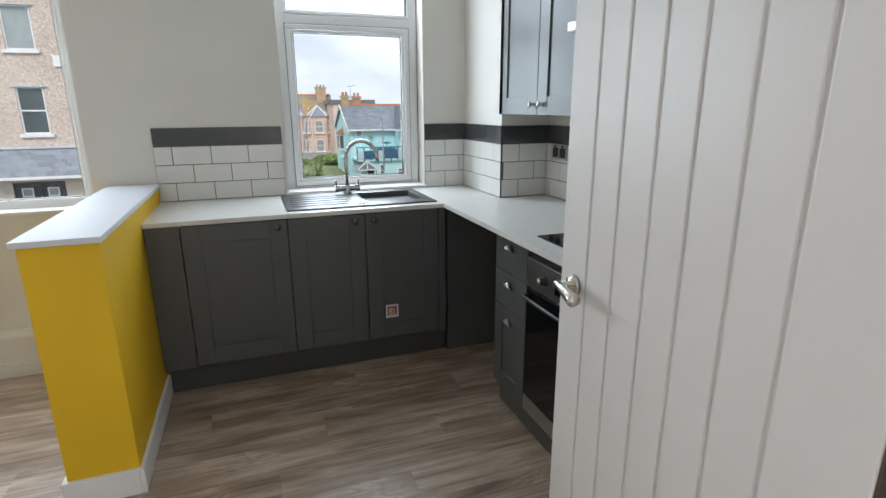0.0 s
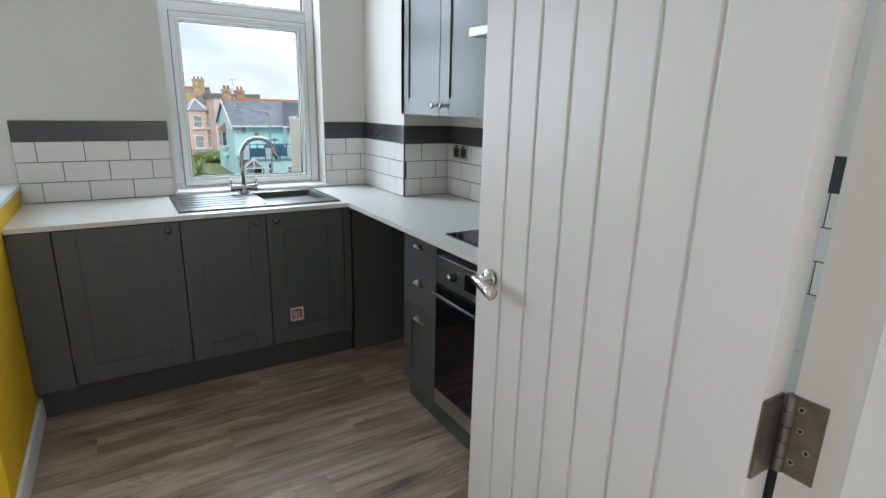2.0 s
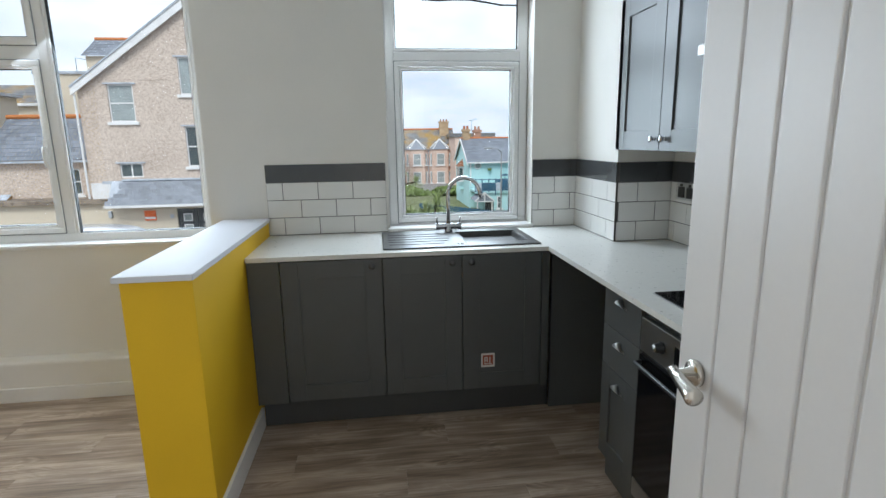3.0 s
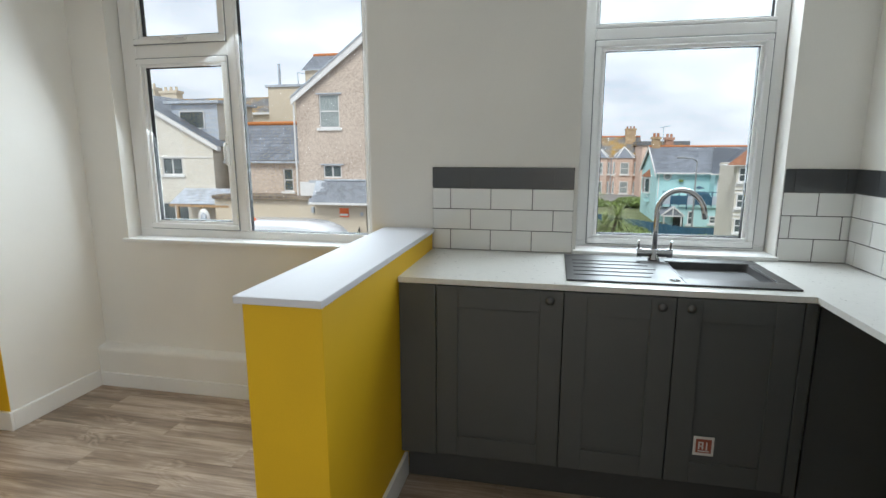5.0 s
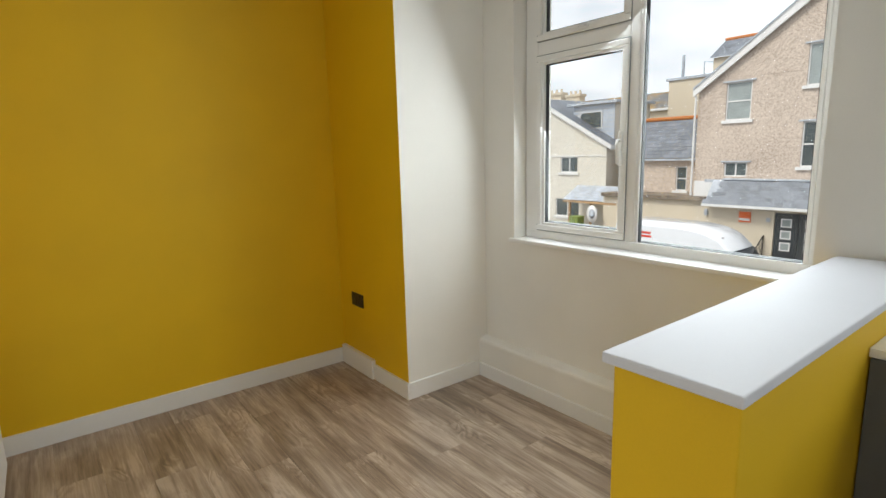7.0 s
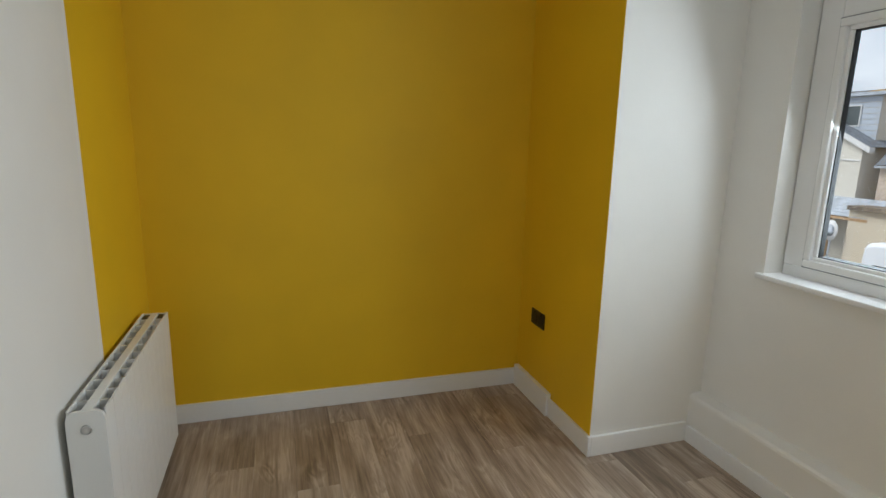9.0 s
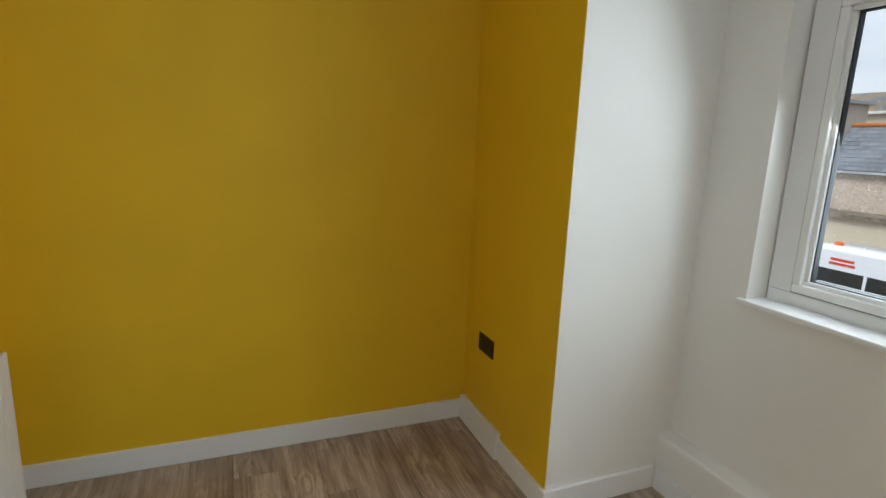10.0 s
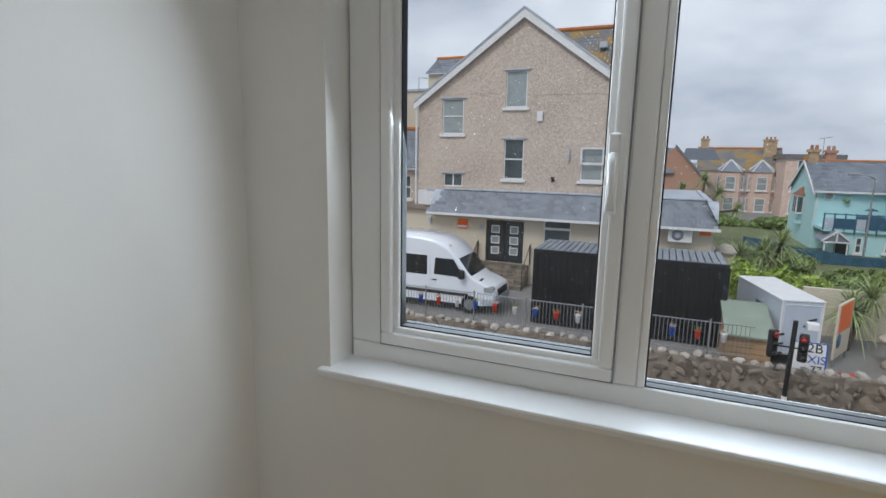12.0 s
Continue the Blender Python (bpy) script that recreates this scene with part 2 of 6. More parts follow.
def thing(name, label, category, at=(0, 0, 0), group="", kind=""):
    ob = new(name)
    ob.empty_display_size = 0.1
    ob.location = at
    bpy.context.view_layer.update()
    return tagged(ob, label, category, group, kind)


def add_box(bm, x0, x1, y0, y1, z0, z1, bevel=0.0, seg=2):
    c = Matrix.LocRotScale(((x0 + x1) / 2, (y0 + y1) / 2, (z0 + z1) / 2), None, (abs(x1 - x0), abs(y1 - y0), abs(z1 - z0)))
    vs = bmesh.ops.create_cube(bm, size=1.0, matrix=c)["verts"]
    if bevel:
        es = list({e for v in vs for e in v.link_edges})
        bmesh.ops.bevel(bm, geom=es, offset=bevel, segments=seg, profile=0.6, affect="EDGES")
    return bm


def box(x0, x1, y0, y1, z0, z1, bevel=0.0, seg=2):
    return add_box(bmesh.new(), x0, x1, y0, y1, z0, z1, bevel, seg)


def add_tube(bm, p, q, r0, r1=None, seg=16, caps=True):
    p, q = Vector(p), Vector(q)
    m = Matrix.Translation((p + q) / 2) @ (q - p).to_track_quat("Z", "Y").to_matrix().to_4x4()
    bmesh.ops.create_cone(bm, cap_ends=caps, segments=seg, radius1=r0, radius2=r0 if r1 is None else r1, depth=(q - p).length, matrix=m)
    return bm


def tube(p, q, r0, r1=None, seg=16):
    return add_tube(bmesh.new(), p, q, r0, r1, seg)


def lathe(profile, axis_m, seg=20):
    """A turned shape: profile of (radius, height), in the frame axis_m."""
    bm = bmesh.new()
    rings = []
    for r, h in profile:
        rings.append([bm.verts.new(axis_m @ Vector((r * math.cos(a * math.tau / seg), r * math.sin(a * math.tau / seg), h))) for a in range(seg)])
    for a, b2 in zip(rings, rings[1:]):
        for i in range(seg):
            bm.faces.new((a[i], a[(i + 1) % seg], b2[(i + 1) % seg], b2[i]))
    bm.faces.new(rings[0][::-1])
    bm.faces.new(rings[-1])
    bmesh.ops.recalc_face_normals(bm, faces=bm.faces)
    for f in bm.faces:
        f.smooth = True
    return bm


def sweep(points, r, seg=12):
    """A round bar along a line of points."""
    bm = bmesh.new()
    pts = [Vector(p) for p in points]
    rings = []
    for i, p in enumerate(pts):
        d = (pts[min(i + 1, len(pts) - 1)] - pts[max(i - 1, 0)]).normalized()
        q = d.to_track_quat("Z", "Y")
        rings.append([bm.verts.new(p + q @ Vector((r * math.cos(a * math.tau / seg), r * math.sin(a * math.tau / seg), 0))) for a in range(seg)])
    for a, b2 in zip(rings, rings[1:]):
        best = min(range(seg), key=lambda s: (a[0].co - b2[s].co).length)
        for i in range(seg):
            f = bm.faces.new((a[i], a[(i + 1) % seg], b2[(i + 1 + best) % seg], b2[(i + best) % seg]))
            f.smooth = True
    bm.faces.new(rings[0][::-1])
    bm.faces.new(rings[-1])
    bmesh.ops.recalc_face_normals(bm, faces=bm.faces)
    return bm


def prism(outline, d0, d1, axis="y"):
    """An outline of (u, v) drawn out along an axis: y takes (x, z), x takes (y, z), z takes (x, y)."""
    put = {"y": lambda u, v, d: (u, d, v), "x": lambda u, v, d: (d, u, v), "z": lambda u, v, d: (u, v, d)}[axis]
    bm = bmesh.new()
    a = [bm.verts.new(put(u, v, d0)) for u, v in outline]
    b2 = [bm.verts.new(put(u, v, d1)) for u, v in outline]
    bm.faces.new(a)
    bm.faces.new(b2[::-1])
    for i in range(len(a)):
        bm.faces.new((a[i], b2[i], b2[(i + 1) % len(a)], a[(i + 1) % len(a)]))
    bmesh.ops.recalc_face_normals(bm, faces=bm.faces)
    return bm


def structure(name, bm, material, label, category):
    return tagged(link(name, bm, material), label, category, kind="structure")


def wall_with_holes(name, x0, x1, y0, y1, z0, z1, holes, material, label):
    """A wall along x, pierced by (x0, x1, z0, z1) openings in order of x."""
    bm = bmesh.new()
    at = x0
    for hx0, hx1, hz0, hz1 in holes:
        add_box(bm, at, hx0, y0, y1, z0, z1)
        if hz0 > z0:
            add_box(bm, hx0, hx1, y0, y1, z0, hz0)
        if hz1 < z1:
            add_box(bm, hx0, hx1, y0, y1, hz1, z1)
        at = hx1
    add_box(bm, at, x1, y0, y1, z0, z1)
    bmesh.ops.remove_doubles(bm, verts=bm.verts, dist=0.0004)
    return structure(name, bm, material, label, "wall")


# ---- the room's shell ----
CEILING = 2.62
wall_with_holes("wall_north", -3.6, 2.0, 3.31, 3.62, -0.3, CEILING,
                [(-2.24, -0.742, 0.885, 2.345), (0.29, 1.165, 0.90, 2.50)], WHITE, "white painted outer wall pierced by two windows")
structure("wall_west", box(-3.45, -3.28, 0.5, 3.31, 0, CEILING), YELLOW, "mustard yellow painted plaster wall of the alcove", "wall")
structure("pier_side", box(-3.28, -2.4895, 2.6945, 2.697, 0, CEILING), YELLOW, "mustard yellow painted side of the projecting pier", "wall")
structure("pier_face", box(-3.28, -2.488, 2.697, 3.31, 0, CEILING), WHITE, "white painted plaster face of the projecting pier", "wall")
structure("wall_south_yellow", box(-3.28, -2.596, 0.56, 0.745, 0, CEILING), YELLOW, "mustard yellow painted plaster return wall", "wall")
structure("wall_south_white", box(-2.596, -1.2, 0.56, 0.745, 0, CEILING), WHITE, "white painted plaster wall behind the radiator", "wall")
structure("wall_south_return", box(-1.35, -1.2, 0.3, 0.56, 0, CEILING), WHITE, "white painted return of the door wall", "wall")
wall_with_holes("wall_door", -1.35, 2.0, 0.14, 0.3, 0, CEILING, [(-0.16, 0.90, 0, 2.03)], WHITE, "white painted wall with the doorway")
structure("wall_east", box(1.753, 1.95, 0.3, 2.735, 0, CEILING), WHITE, "white painted kitchen wall behind the wall units", "wall")
structure("wall_breast", box(1.45, 1.95, 2.745, 3.31, 0, CEILING), WHITE, "white painted wall beside the sink window", "wall")
structure("ceiling", box(-3.6, 2.0, -1.6, 3.62, CEILING, CEILING + 0.15), CEIL, "plain white ceiling", "ceiling")
structure("hall_wall_left", box(-1.35, -1.2, -1.6, 0.14, 0, CEILING), WHITE, "plain white hall wall", "wall")
# opening out of view, added only to hold the hall fill lamp
hall_side = bmesh.new()
for hy0, hy1, hz0, hz1 in ((-1.6, -1.45, 0, CEILING), (-0.25, 0.14, 0, CEILING), (-1.45, -0.25, 0, 0.9), (-1.45, -0.25, 2.2, CEILING)):
    add_box(hall_side, 1.35, 1.5, hy0, hy1, hz0, hz1)
structure("hall_wall_right", hall_side, WHITE, "plain white hall wall with an added opening for the fill lamp", "wall")
structure("hall_wall_back", box(-1.35, 1.5, -1.75, -1.6, 0, CEILING), WHITE, "plain white hall wall", "wall")
structure("subfloor", box(-3.6, 2.0, -1.75, 3.31, -0.3, -0.012), BASE, "dark underlay under the planks", "floor")

# low half wall between kitchen and living space
half_wall = thing("half_wall", "mustard yellow half-height partition with a white capping board", "half wall", (-0.54, 2.6, 0))
half_wall["kind"] = "structure"


def under(parent, name, bm, material, label=""):
    """A part built in world metres under a thing that stands elsewhere."""
    bmesh.ops.translate(bm, verts=bm.verts, vec=-parent.matrix_world.translation)
    return part(name, bm, material, parent, label)


under(half_wall, "body", box(-0.656, -0.419, 1.982, 3.305, 0, 0.994, 0.004), YELLOW, "mustard yellow painted plaster")
under(half_wall, "capping_board", box(-0.670, -0.408, 1.960, 3.296, 0.994, 1.016, 0.004, 2), CAP, "white board with rounded edges")


def skirting(name, p, q, out, h=0.1, d=0.016):
    """A skirting board from p to q on the floor; out: the side it stands on."""
    (ax, ay), (bx, by), (ox, oy) = p, q, out
    x0, x1 = sorted((ax, bx)) if ox == 0 else sorted((ax, ax + ox * d))
    y0, y1 = sorted((ay, by)) if oy == 0 else sorted((ay, ay + oy * d))
    bm = box(x0, x1, y0, y1, 0, h, 0.004)
    return structure(name, bm, GLOSS, "white gloss skirting board along the wall", "skirting")


skirting("baseboard", (-3.28, 0.745), (-3.28, 2.695), (1, 0))
skirting("baseboard", (-3.263, 2.695), (-2.86, 2.695), (0, -1), 0.128, 0.028)
skirting("baseboard", (-2.86, 2.695), (-2.472, 2.695), (0, -1))
skirting("baseboard", (-2.488, 2.695), (-2.488, 3.232), (1, 0))
skirting("baseboard", (-3.263, 0.745), (-1.2, 0.745), (0, 1))
skirting("baseboard", (-0.419, 1.966), (-0.419, 2.748), (1, 0), 0.108)
skirting("baseboard", (-0.672, 1.982), (-0.419, 1.982), (0, -1), 0.108)
skirting("baseboard", (-0.656, 1.982), (-0.663, 3.232), (-1, 0), 0.108)
# boxed pipes under the bay window
structure("pipe_boxing", prism([(3.31, 0), (3.245, 0), (3.245, 0.218), (3.2475, 0.229), (3.255, 0.237), (3.31, 0.250)], -2.488, -0.663, "x"), WHITE,
          "white painted boxing over pipes along the wall foot", "boxing")
skirting("baseboard", (-2.472, 3.245), (-0.679, 3.245), (0, -1), 0.085)


# ---- windows ----
def ring_bm(x0, x1, z0, z1, w, y0, y1, bevel=0.006):
    """A rectangular frame with mitred look: four rails joined."""
    bm = bmesh.new()
    add_box(bm, x0, x1, y0, y1, z0, z0 + w, bevel)
    add_box(bm, x0, x1, y0, y1, z1 - w, z1, bevel)
    add_box(bm, x0, x0 + w, y0, y1, z0 + w, z1 - w, bevel)
    add_box(bm, x1 - w, x1, y0, y1, z0 + w, z1 - w, bevel)
    return bm


def pane(parent, x0, x1, z0, z1, y):
    """A double-glazed pane with its black gasket and white glazing bead."""
    g = part("pane", box(x0, x1, y, y + 0.004, z0, z1), GLASS, parent, "clear glass pane")
    g.visible_shadow = False
    part("gasket", ring_bm(x0 - 0.002, x1 + 0.002, z0 - 0.002, z1 + 0.002, 0.0045, y - 0.012, y + 0.012, 0), GASKET, parent, "black rubber gasket")
    # added black strip: stands in for shade on the rebate below the glass
    part("rebate_shade_strip", box(x0, x1, y + 0.017, y + 0.034, z0 - 0.016, z0 + 0.003), GASKET, parent)
    bead = bmesh.new()
    for a, b2, c, d in ((x0 - 0.018, x1 + 0.018, z0 - 0.018, z0 - 0.001), (x0 - 0.018, x1 + 0.018, z1 + 0.001, z1 + 0.018)):
        add_box(bead, a, b2, y - 0.022, y + 0.004, c, d, 0.005)
    for a, b2 in ((x0 - 0.018, x0 - 0.001), (x1 + 0.001, x1 + 0.018)):
        add_box(bead, a, b2, y - 0.022, y + 0.004, z0 - 0.001, z1 + 0.001, 0.005)
    part("glazing_bead", bead, UPVC, parent)


win1 = tagged(new("window_1"), "white uPVC window with a casement, top light and fixed pane", "window", kind="structure")
fr = bmesh.new()
for bx0, bx1, bz0, bz1 in ((-2.235, -0.747, 0.89, 0.950), (-2.235, -0.747, 2.272, 2.34), (-2.235, -2.146, 0.950, 2.272), (-0.788, -0.747, 0.950, 2.272)):
    add_box(fr, bx0, bx1, 3.405, 3.475, bz0, bz1, 0.005)
part("window_frame", fr, UPVC, win1)
part("mullion", box(-1.573, -1.524, 3.403, 3.473, 0.951, 2.271, 0.006), UPVC, win1)
part("transom", box(-2.146, -1.573, 3.404, 3.474, 1.910, 1.981, 0.006), UPVC, win1)
sash = part("casement", ring_bm(-2.144, -1.575, 0.955, 1.907, 0.030, 3.392, 3.45), UPVC, win1, "white opening casement, shut")
pane(sash, -2.097, -1.622, 1.001, 1.860, 3.428)
light = part("top_light", ring_bm(-2.144, -1.575, 1.984, 2.285, 0.030, 3.392, 3.45), UPVC, win1, "white top-hung fanlight, shut")
pane(light, -2.097, -1.622, 2.028, 2.238, 3.428)
pane(win1, -1.506, -0.806, 0.950, 2.252, 3.428)
part("window_sill", box(-2.268, -0.712, 3.288, 3.41, 0.883, 0.905, 0.006), GLOSS, win1, "white gloss window board")


def lever(parent, x, y, z, drop, sx):
    """A window lever: rose plate, neck and long grip."""
    base = part("handle", box(x - 0.011, x + 0.011, y - 0.010, y, z - drop, z + 0.045, 0.005), UPVC, parent, "white window lever")
    part("grip", sweep([(x, y - 0.008, z), (x, y - 0.030, z), (x + 0.001, y - 0.036, z - 0.02), (x + 0.002, y - 0.030, z - drop + 0.01)], 0.0075), UPVC, base)


lever(sash, -1.603, 3.392, 1.44, 0.12, 0)
# thin grey rings draw the shadow between sash and frame
for fx0, fx1, fz0, fz1 in ((-2.148, -1.571, 0.951, 1.911), (-2.148, -1.571, 1.980, 2.288)):
    part("shadow_gap", ring_bm(fx0, fx1, fz0, fz1, 0.006, 3.3995, 3.4035, 0), GREYDARK, win1, "grey ring coloured as the shadow gap round the sash")
hz = part("handle", box(-1.90, -1.80, 3.376, 3.392, 1.996, 2.014, 0.005), UPVC, light, "white fanlight lever")
part("grip", sweep([(-1.81, 3.38, 2.004), (-1.85, 3.352, 2.004), (-1.93, 3.35, 2.0)], 0.008), UPVC, hz)

win2 = tagged(new("window_2"), "white uPVC kitchen window with a fanlight above the sink", "window", kind="structure")
part("window_frame", ring_bm(0.294, 1.161, 0.905, 2.495, 0.052, 3.430, 3.50), UPVC, win2)
part("transom", box(0.346, 1.109, 3.429, 3.499, 1.911, 1.962, 0.006), UPVC, win2)
part("lower_rail", box(0.346, 1.109, 3.431, 3.499, 0.931, 0.942, 0.002), UPVC, win2)
sash2 = part("casement", ring_bm(0.347, 1.107, 0.945, 1.908, 0.028, 3.418, 3.48), UPVC, win2, "white opening casement, shut")
pane(sash2, 0.394, 1.058, 0.990, 1.860, 3.452)
pane(win2, 0.359, 1.098, 1.982, 2.425, 3.452)
# same painted shadow line round the kitchen casement
part("shadow_gap", ring_bm(0.343, 1.111, 0.941, 1.912, 0.006, 3.4255, 3.4295, 0), GREYDARK, win2, "grey ring coloured as the shadow gap round the sash")
part("window_sill", box(0.275, 1.172, 3.282, 3.432, 0.912, 0.930, 0.005), GLOSS, win2, "white gloss window board")

# ---- door ----
door = thing("door", "white boarded door with vertical grooves, standing open", "door", (0.845, 0.318, 0))
door["kind"] = "structure"
face = bmesh.new()
ys = [0.0, 0.155, 0.262, 0.366, 0.461, 0.560, 0.655, 0.762]
for a, b2 in zip(ys, ys[1:]):
    add_box(face, 0.0, 0.070, a + (0.0045 if a > 0 else 0.0), b2 - (0.0045 if b2 < 0.76 else 0.0), 0.008, 1.985, 0.003)
core = box(0.006, 0.064, 0.01, 0.752, 0.01, 1.98)
lean = pose(-0.036, 0.008, 0, 0, 0, -0.6)
bmesh.ops.transform(face, matrix=lean, verts=face.verts)
bmesh.ops.transform(core, matrix=lean, verts=core.verts)
part("leaf", face, DOOR, door, "white boards with beaded joints")
part("core", core, DOOR, door)
spin = Matrix.Translation((-0.033, 0.705, 1.0)) @ Euler((0, radians(-90), 0)).to_matrix().to_4x4()
rose = part("door_handle", lathe([(0.026, -0.002), (0.026, 0.006), (0.022, 0.010), (0.012, 0.011), (0.010, 0.04), (0.0, 0.041)], spin), NICKEL, door, "satin nickel lever handle")
part("lever", lathe([(0.0, -0.012), (0.010, -0.010), (0.0125, 0.03), (0.015, 0.065), (0.017, 0.083), (0.0165, 0.085), (0.0, 0.085)],
                    Matrix.Translation((-0.074, 0.708, 1.003)) @ Euler((radians(97), 0, radians(-8))).to_matrix().to_4x4()), NICKEL, rose)
for hz0 in (0.235, 0.874, 1.70):
    pin = part("hinge", tube((0.031, -0.005, hz0), (0.031, -0.005, hz0 + 0.137), 0.0065), HINGE, door, "brushed steel butt hinge")
    for k in range(5):
        part("knuckle", tube((0.031, -0.005, hz0 + 0.001 + k * 0.0275), (0.031, -0.005, hz0 + 0.026 + k * 0.0275), 0.0085), HINGE, pin)
    part("hinge_leaf", box(-0.032, 0.024, 0.003, 0.0075, hz0, hz0 + 0.137), HINGE, pin)
    part("hinge_leaf", box(0.0305, 0.0332, -0.056, -0.007, hz0, hz0 + 0.137), HINGE, pin)
    for dy, dz in ((-0.022, 0.025), (-0.040, 0.052), (-0.026, 0.083), (-0.022, 0.118)):
        part("screw", tube((0.0285, dy, hz0 + dz), (0.031, dy, hz0 + dz), 0.0055, seg=10), STEEL, pin)
        part("screw_recess", tube((0.028, dy, hz0 + dz), (0.0286, dy, hz0 + dz), 0.003, seg=8), GASKET, pin)
frame_d = tagged(new("door_frame"), "white gloss door lining with stops", "door frame", kind="structure")
part("jamb", box(0.8785, 0.899, 0.13, 0.312, 0, 2.0, 0.002), GLOSS, frame_d)
part("door_stop", box(0.8625, 0.8785, 0.16, 0.222, 0, 1.985, 0.003), GLOSS, frame_d)
part("jamb", box(-0.159, -0.13, 0.13, 0.312, 0, 2.0, 0.002), GLOSS, frame_d)
part("head", box(-0.13, 0.8785, 0.13, 0.312, 2.0, 2.029, 0.002), GLOSS, frame_d)
part("architrave", box(0.905, 0.965, 0.3, 0.316, 0, 2.09, 0.003), GLOSS, frame_d)
window_light("window_light", -1.49, 1.58, 1.34, 1.20, 3.60, LAMPS, 0.36)
window_light("window_light", 0.73, 1.72, 0.62, 1.30, 3.605, LAMPS * 0.60)
# added fill lamp, out of view: brightens the half wall's end and the floor
hall_lamp = window_light("hall_fill_light", 1.42, 1.55, 1.1, 1.2, -0.85, HALL)
hall_lamp.matrix_world = look((1.42, -0.85, 1.55), (0.42, -0.85, 1.2))
hall_lamp.data.color = (0.95, 0.97, 1.0)

# ---- kitchen ----
TO_EAST = Matrix.Rotation(radians(-90), 4, "Z")  # turns a front that faces -y to face -x


def shaker_bm(w, h, rail=0.085, t=0.02):
    """A framed door front of width w and height h, facing -y, with a sunk panel."""
    bm = bmesh.new()
    if h < 0.22:
        return add_box(bm, 0, w, -t, 0, 0, h, 0.0025)
    add_box(bm, 0, rail, -t, 0, 0, h, 0.002)
    add_box(bm, w - rail, w, -t, 0, 0, h, 0.002)
    add_box(bm, rail, w - rail, -t, 0, 0, rail, 0.002)
    add_box(bm, rail, w - rail, -t, 0, h - rail, h, 0.002)
    add_box(bm, rail - 0.004, w - rail + 0.004, -t + 0.008, -0.002, rail - 0.004, h - rail + 0.004)
    return bm


def front(parent, name, w, h, m, rail=0.085, material=None):
    bm = shaker_bm(w, h, rail)
    bmesh.ops.transform(bm, matrix=m, verts=bm.verts)
    return part(name, bm, material or UNIT, parent)


def knob(parent, at, out, metal):
    m = Matrix.Translation(at) @ Vector(out).to_track_quat("Z", "Y").to_matrix().to_4x4()
    part("knob", lathe([(0.010, 0.0), (0.009, 0.003), (0.0055, 0.006), (0.0055, 0.013), (0.015, 0.018), (0.0165, 0.022), (0.014, 0.026), (0.0, 0.028)], m), metal, parent, "round turned metal knob")


def base_unit(label, x0, x1, knob_x, metal):
    u = thing("base_unit", label, "kitchen unit", (0, 0, 0), "base units under the sink worktop")
    part("carcass", box(x0 + 0.001, x1 - 0.001, 2.701, 3.28, 0.15, 0.886), CARCASS, u)
    d = front(u, "door", x1 - x0 - 0.004, 0.722, Matrix.Translation((x0 + 0.002, 2.70, 0.160)))
    knob(d, (knob_x, 2.68, 0.85), (0, -1, 0), metal)
    return u


first = base_unit("grey shaker base unit with a dark round knob, shut", -0.262, 0.230, 0.180, GUNMETAL)
base_unit("grey shaker sink unit door with a dark round knob, shut", 0.230, 0.627, 0.576, GUNMETAL)
third = base_unit("grey shaker base unit with a printed sticker on its door", 0.627, 1.04, 0.673, GUNMETAL)
part("filler", box(-0.415, -0.265, 2.684, 2.702, 0.150, 0.884, 0.002), UNIT, first, "plain grey filler panel")
part("corner_post", box(1.043, 1.082, 2.682, 2.74, 0.150, 0.886, 0.002), UNIT, third, "grey square corner post")
# this plinth's darker grey paints in the shade below the units
plinth = thing("plinth", "grey plinth board under the base units, coloured darker as shade", "plinth", (0, 0, 0))
part("board", box(-0.402, 1.098, 2.748, 2.766, 0.001, 0.150, 0.002), UNIT_SHADED, plinth)
part("end_cap", box(1.099, 1.107, 2.744, 2.77, 0.001, 0.152, 0.002), UNIT_SHADED, plinth)
part("end_panel", box(1.108, 1.752, 2.722, 2.735, 0.001, 0.884, 0.001), UNIT, third, "plain dark grey panel closing the blind corner")
stk = thing("sticker", "small square printed sticker with a red-brown picture", "sticker", (0.759, 2.688, 0.317))
part("paper", box(-0.036, 0.036, -0.0105, -0.0085, -0.038, 0.038), STICKER, stk)
part("print", box(-0.027, 0.027, -0.012, -0.0106, -0.026, 0.028), STICKER_RED, stk, "red-brown print")
for bx0, bx1, bz0, bz1 in ((-0.019, -0.014, -0.012, 0.018), (-0.006, -0.001, -0.012, 0.018), (-0.014, -0.006, 0.013, 0.018), (-0.014, -0.006, -0.001, 0.003), (0.008, 0.013, -0.014, 0.018), (-0.02, 0.02, -0.021, -0.017)):
    part("print_bar", box(bx0, bx1, -0.0132, -0.0121, bz0, bz1), STICKER, stk)

# right-hand run
drawers = thing("drawer_unit", "grey shaker three-drawer unit with cup handles", "kitchen unit", (0, 0, 0))
part("carcass", box(1.151, 1.745, 1.822, 2.123, 0.122, 0.886), UNIT, drawers)


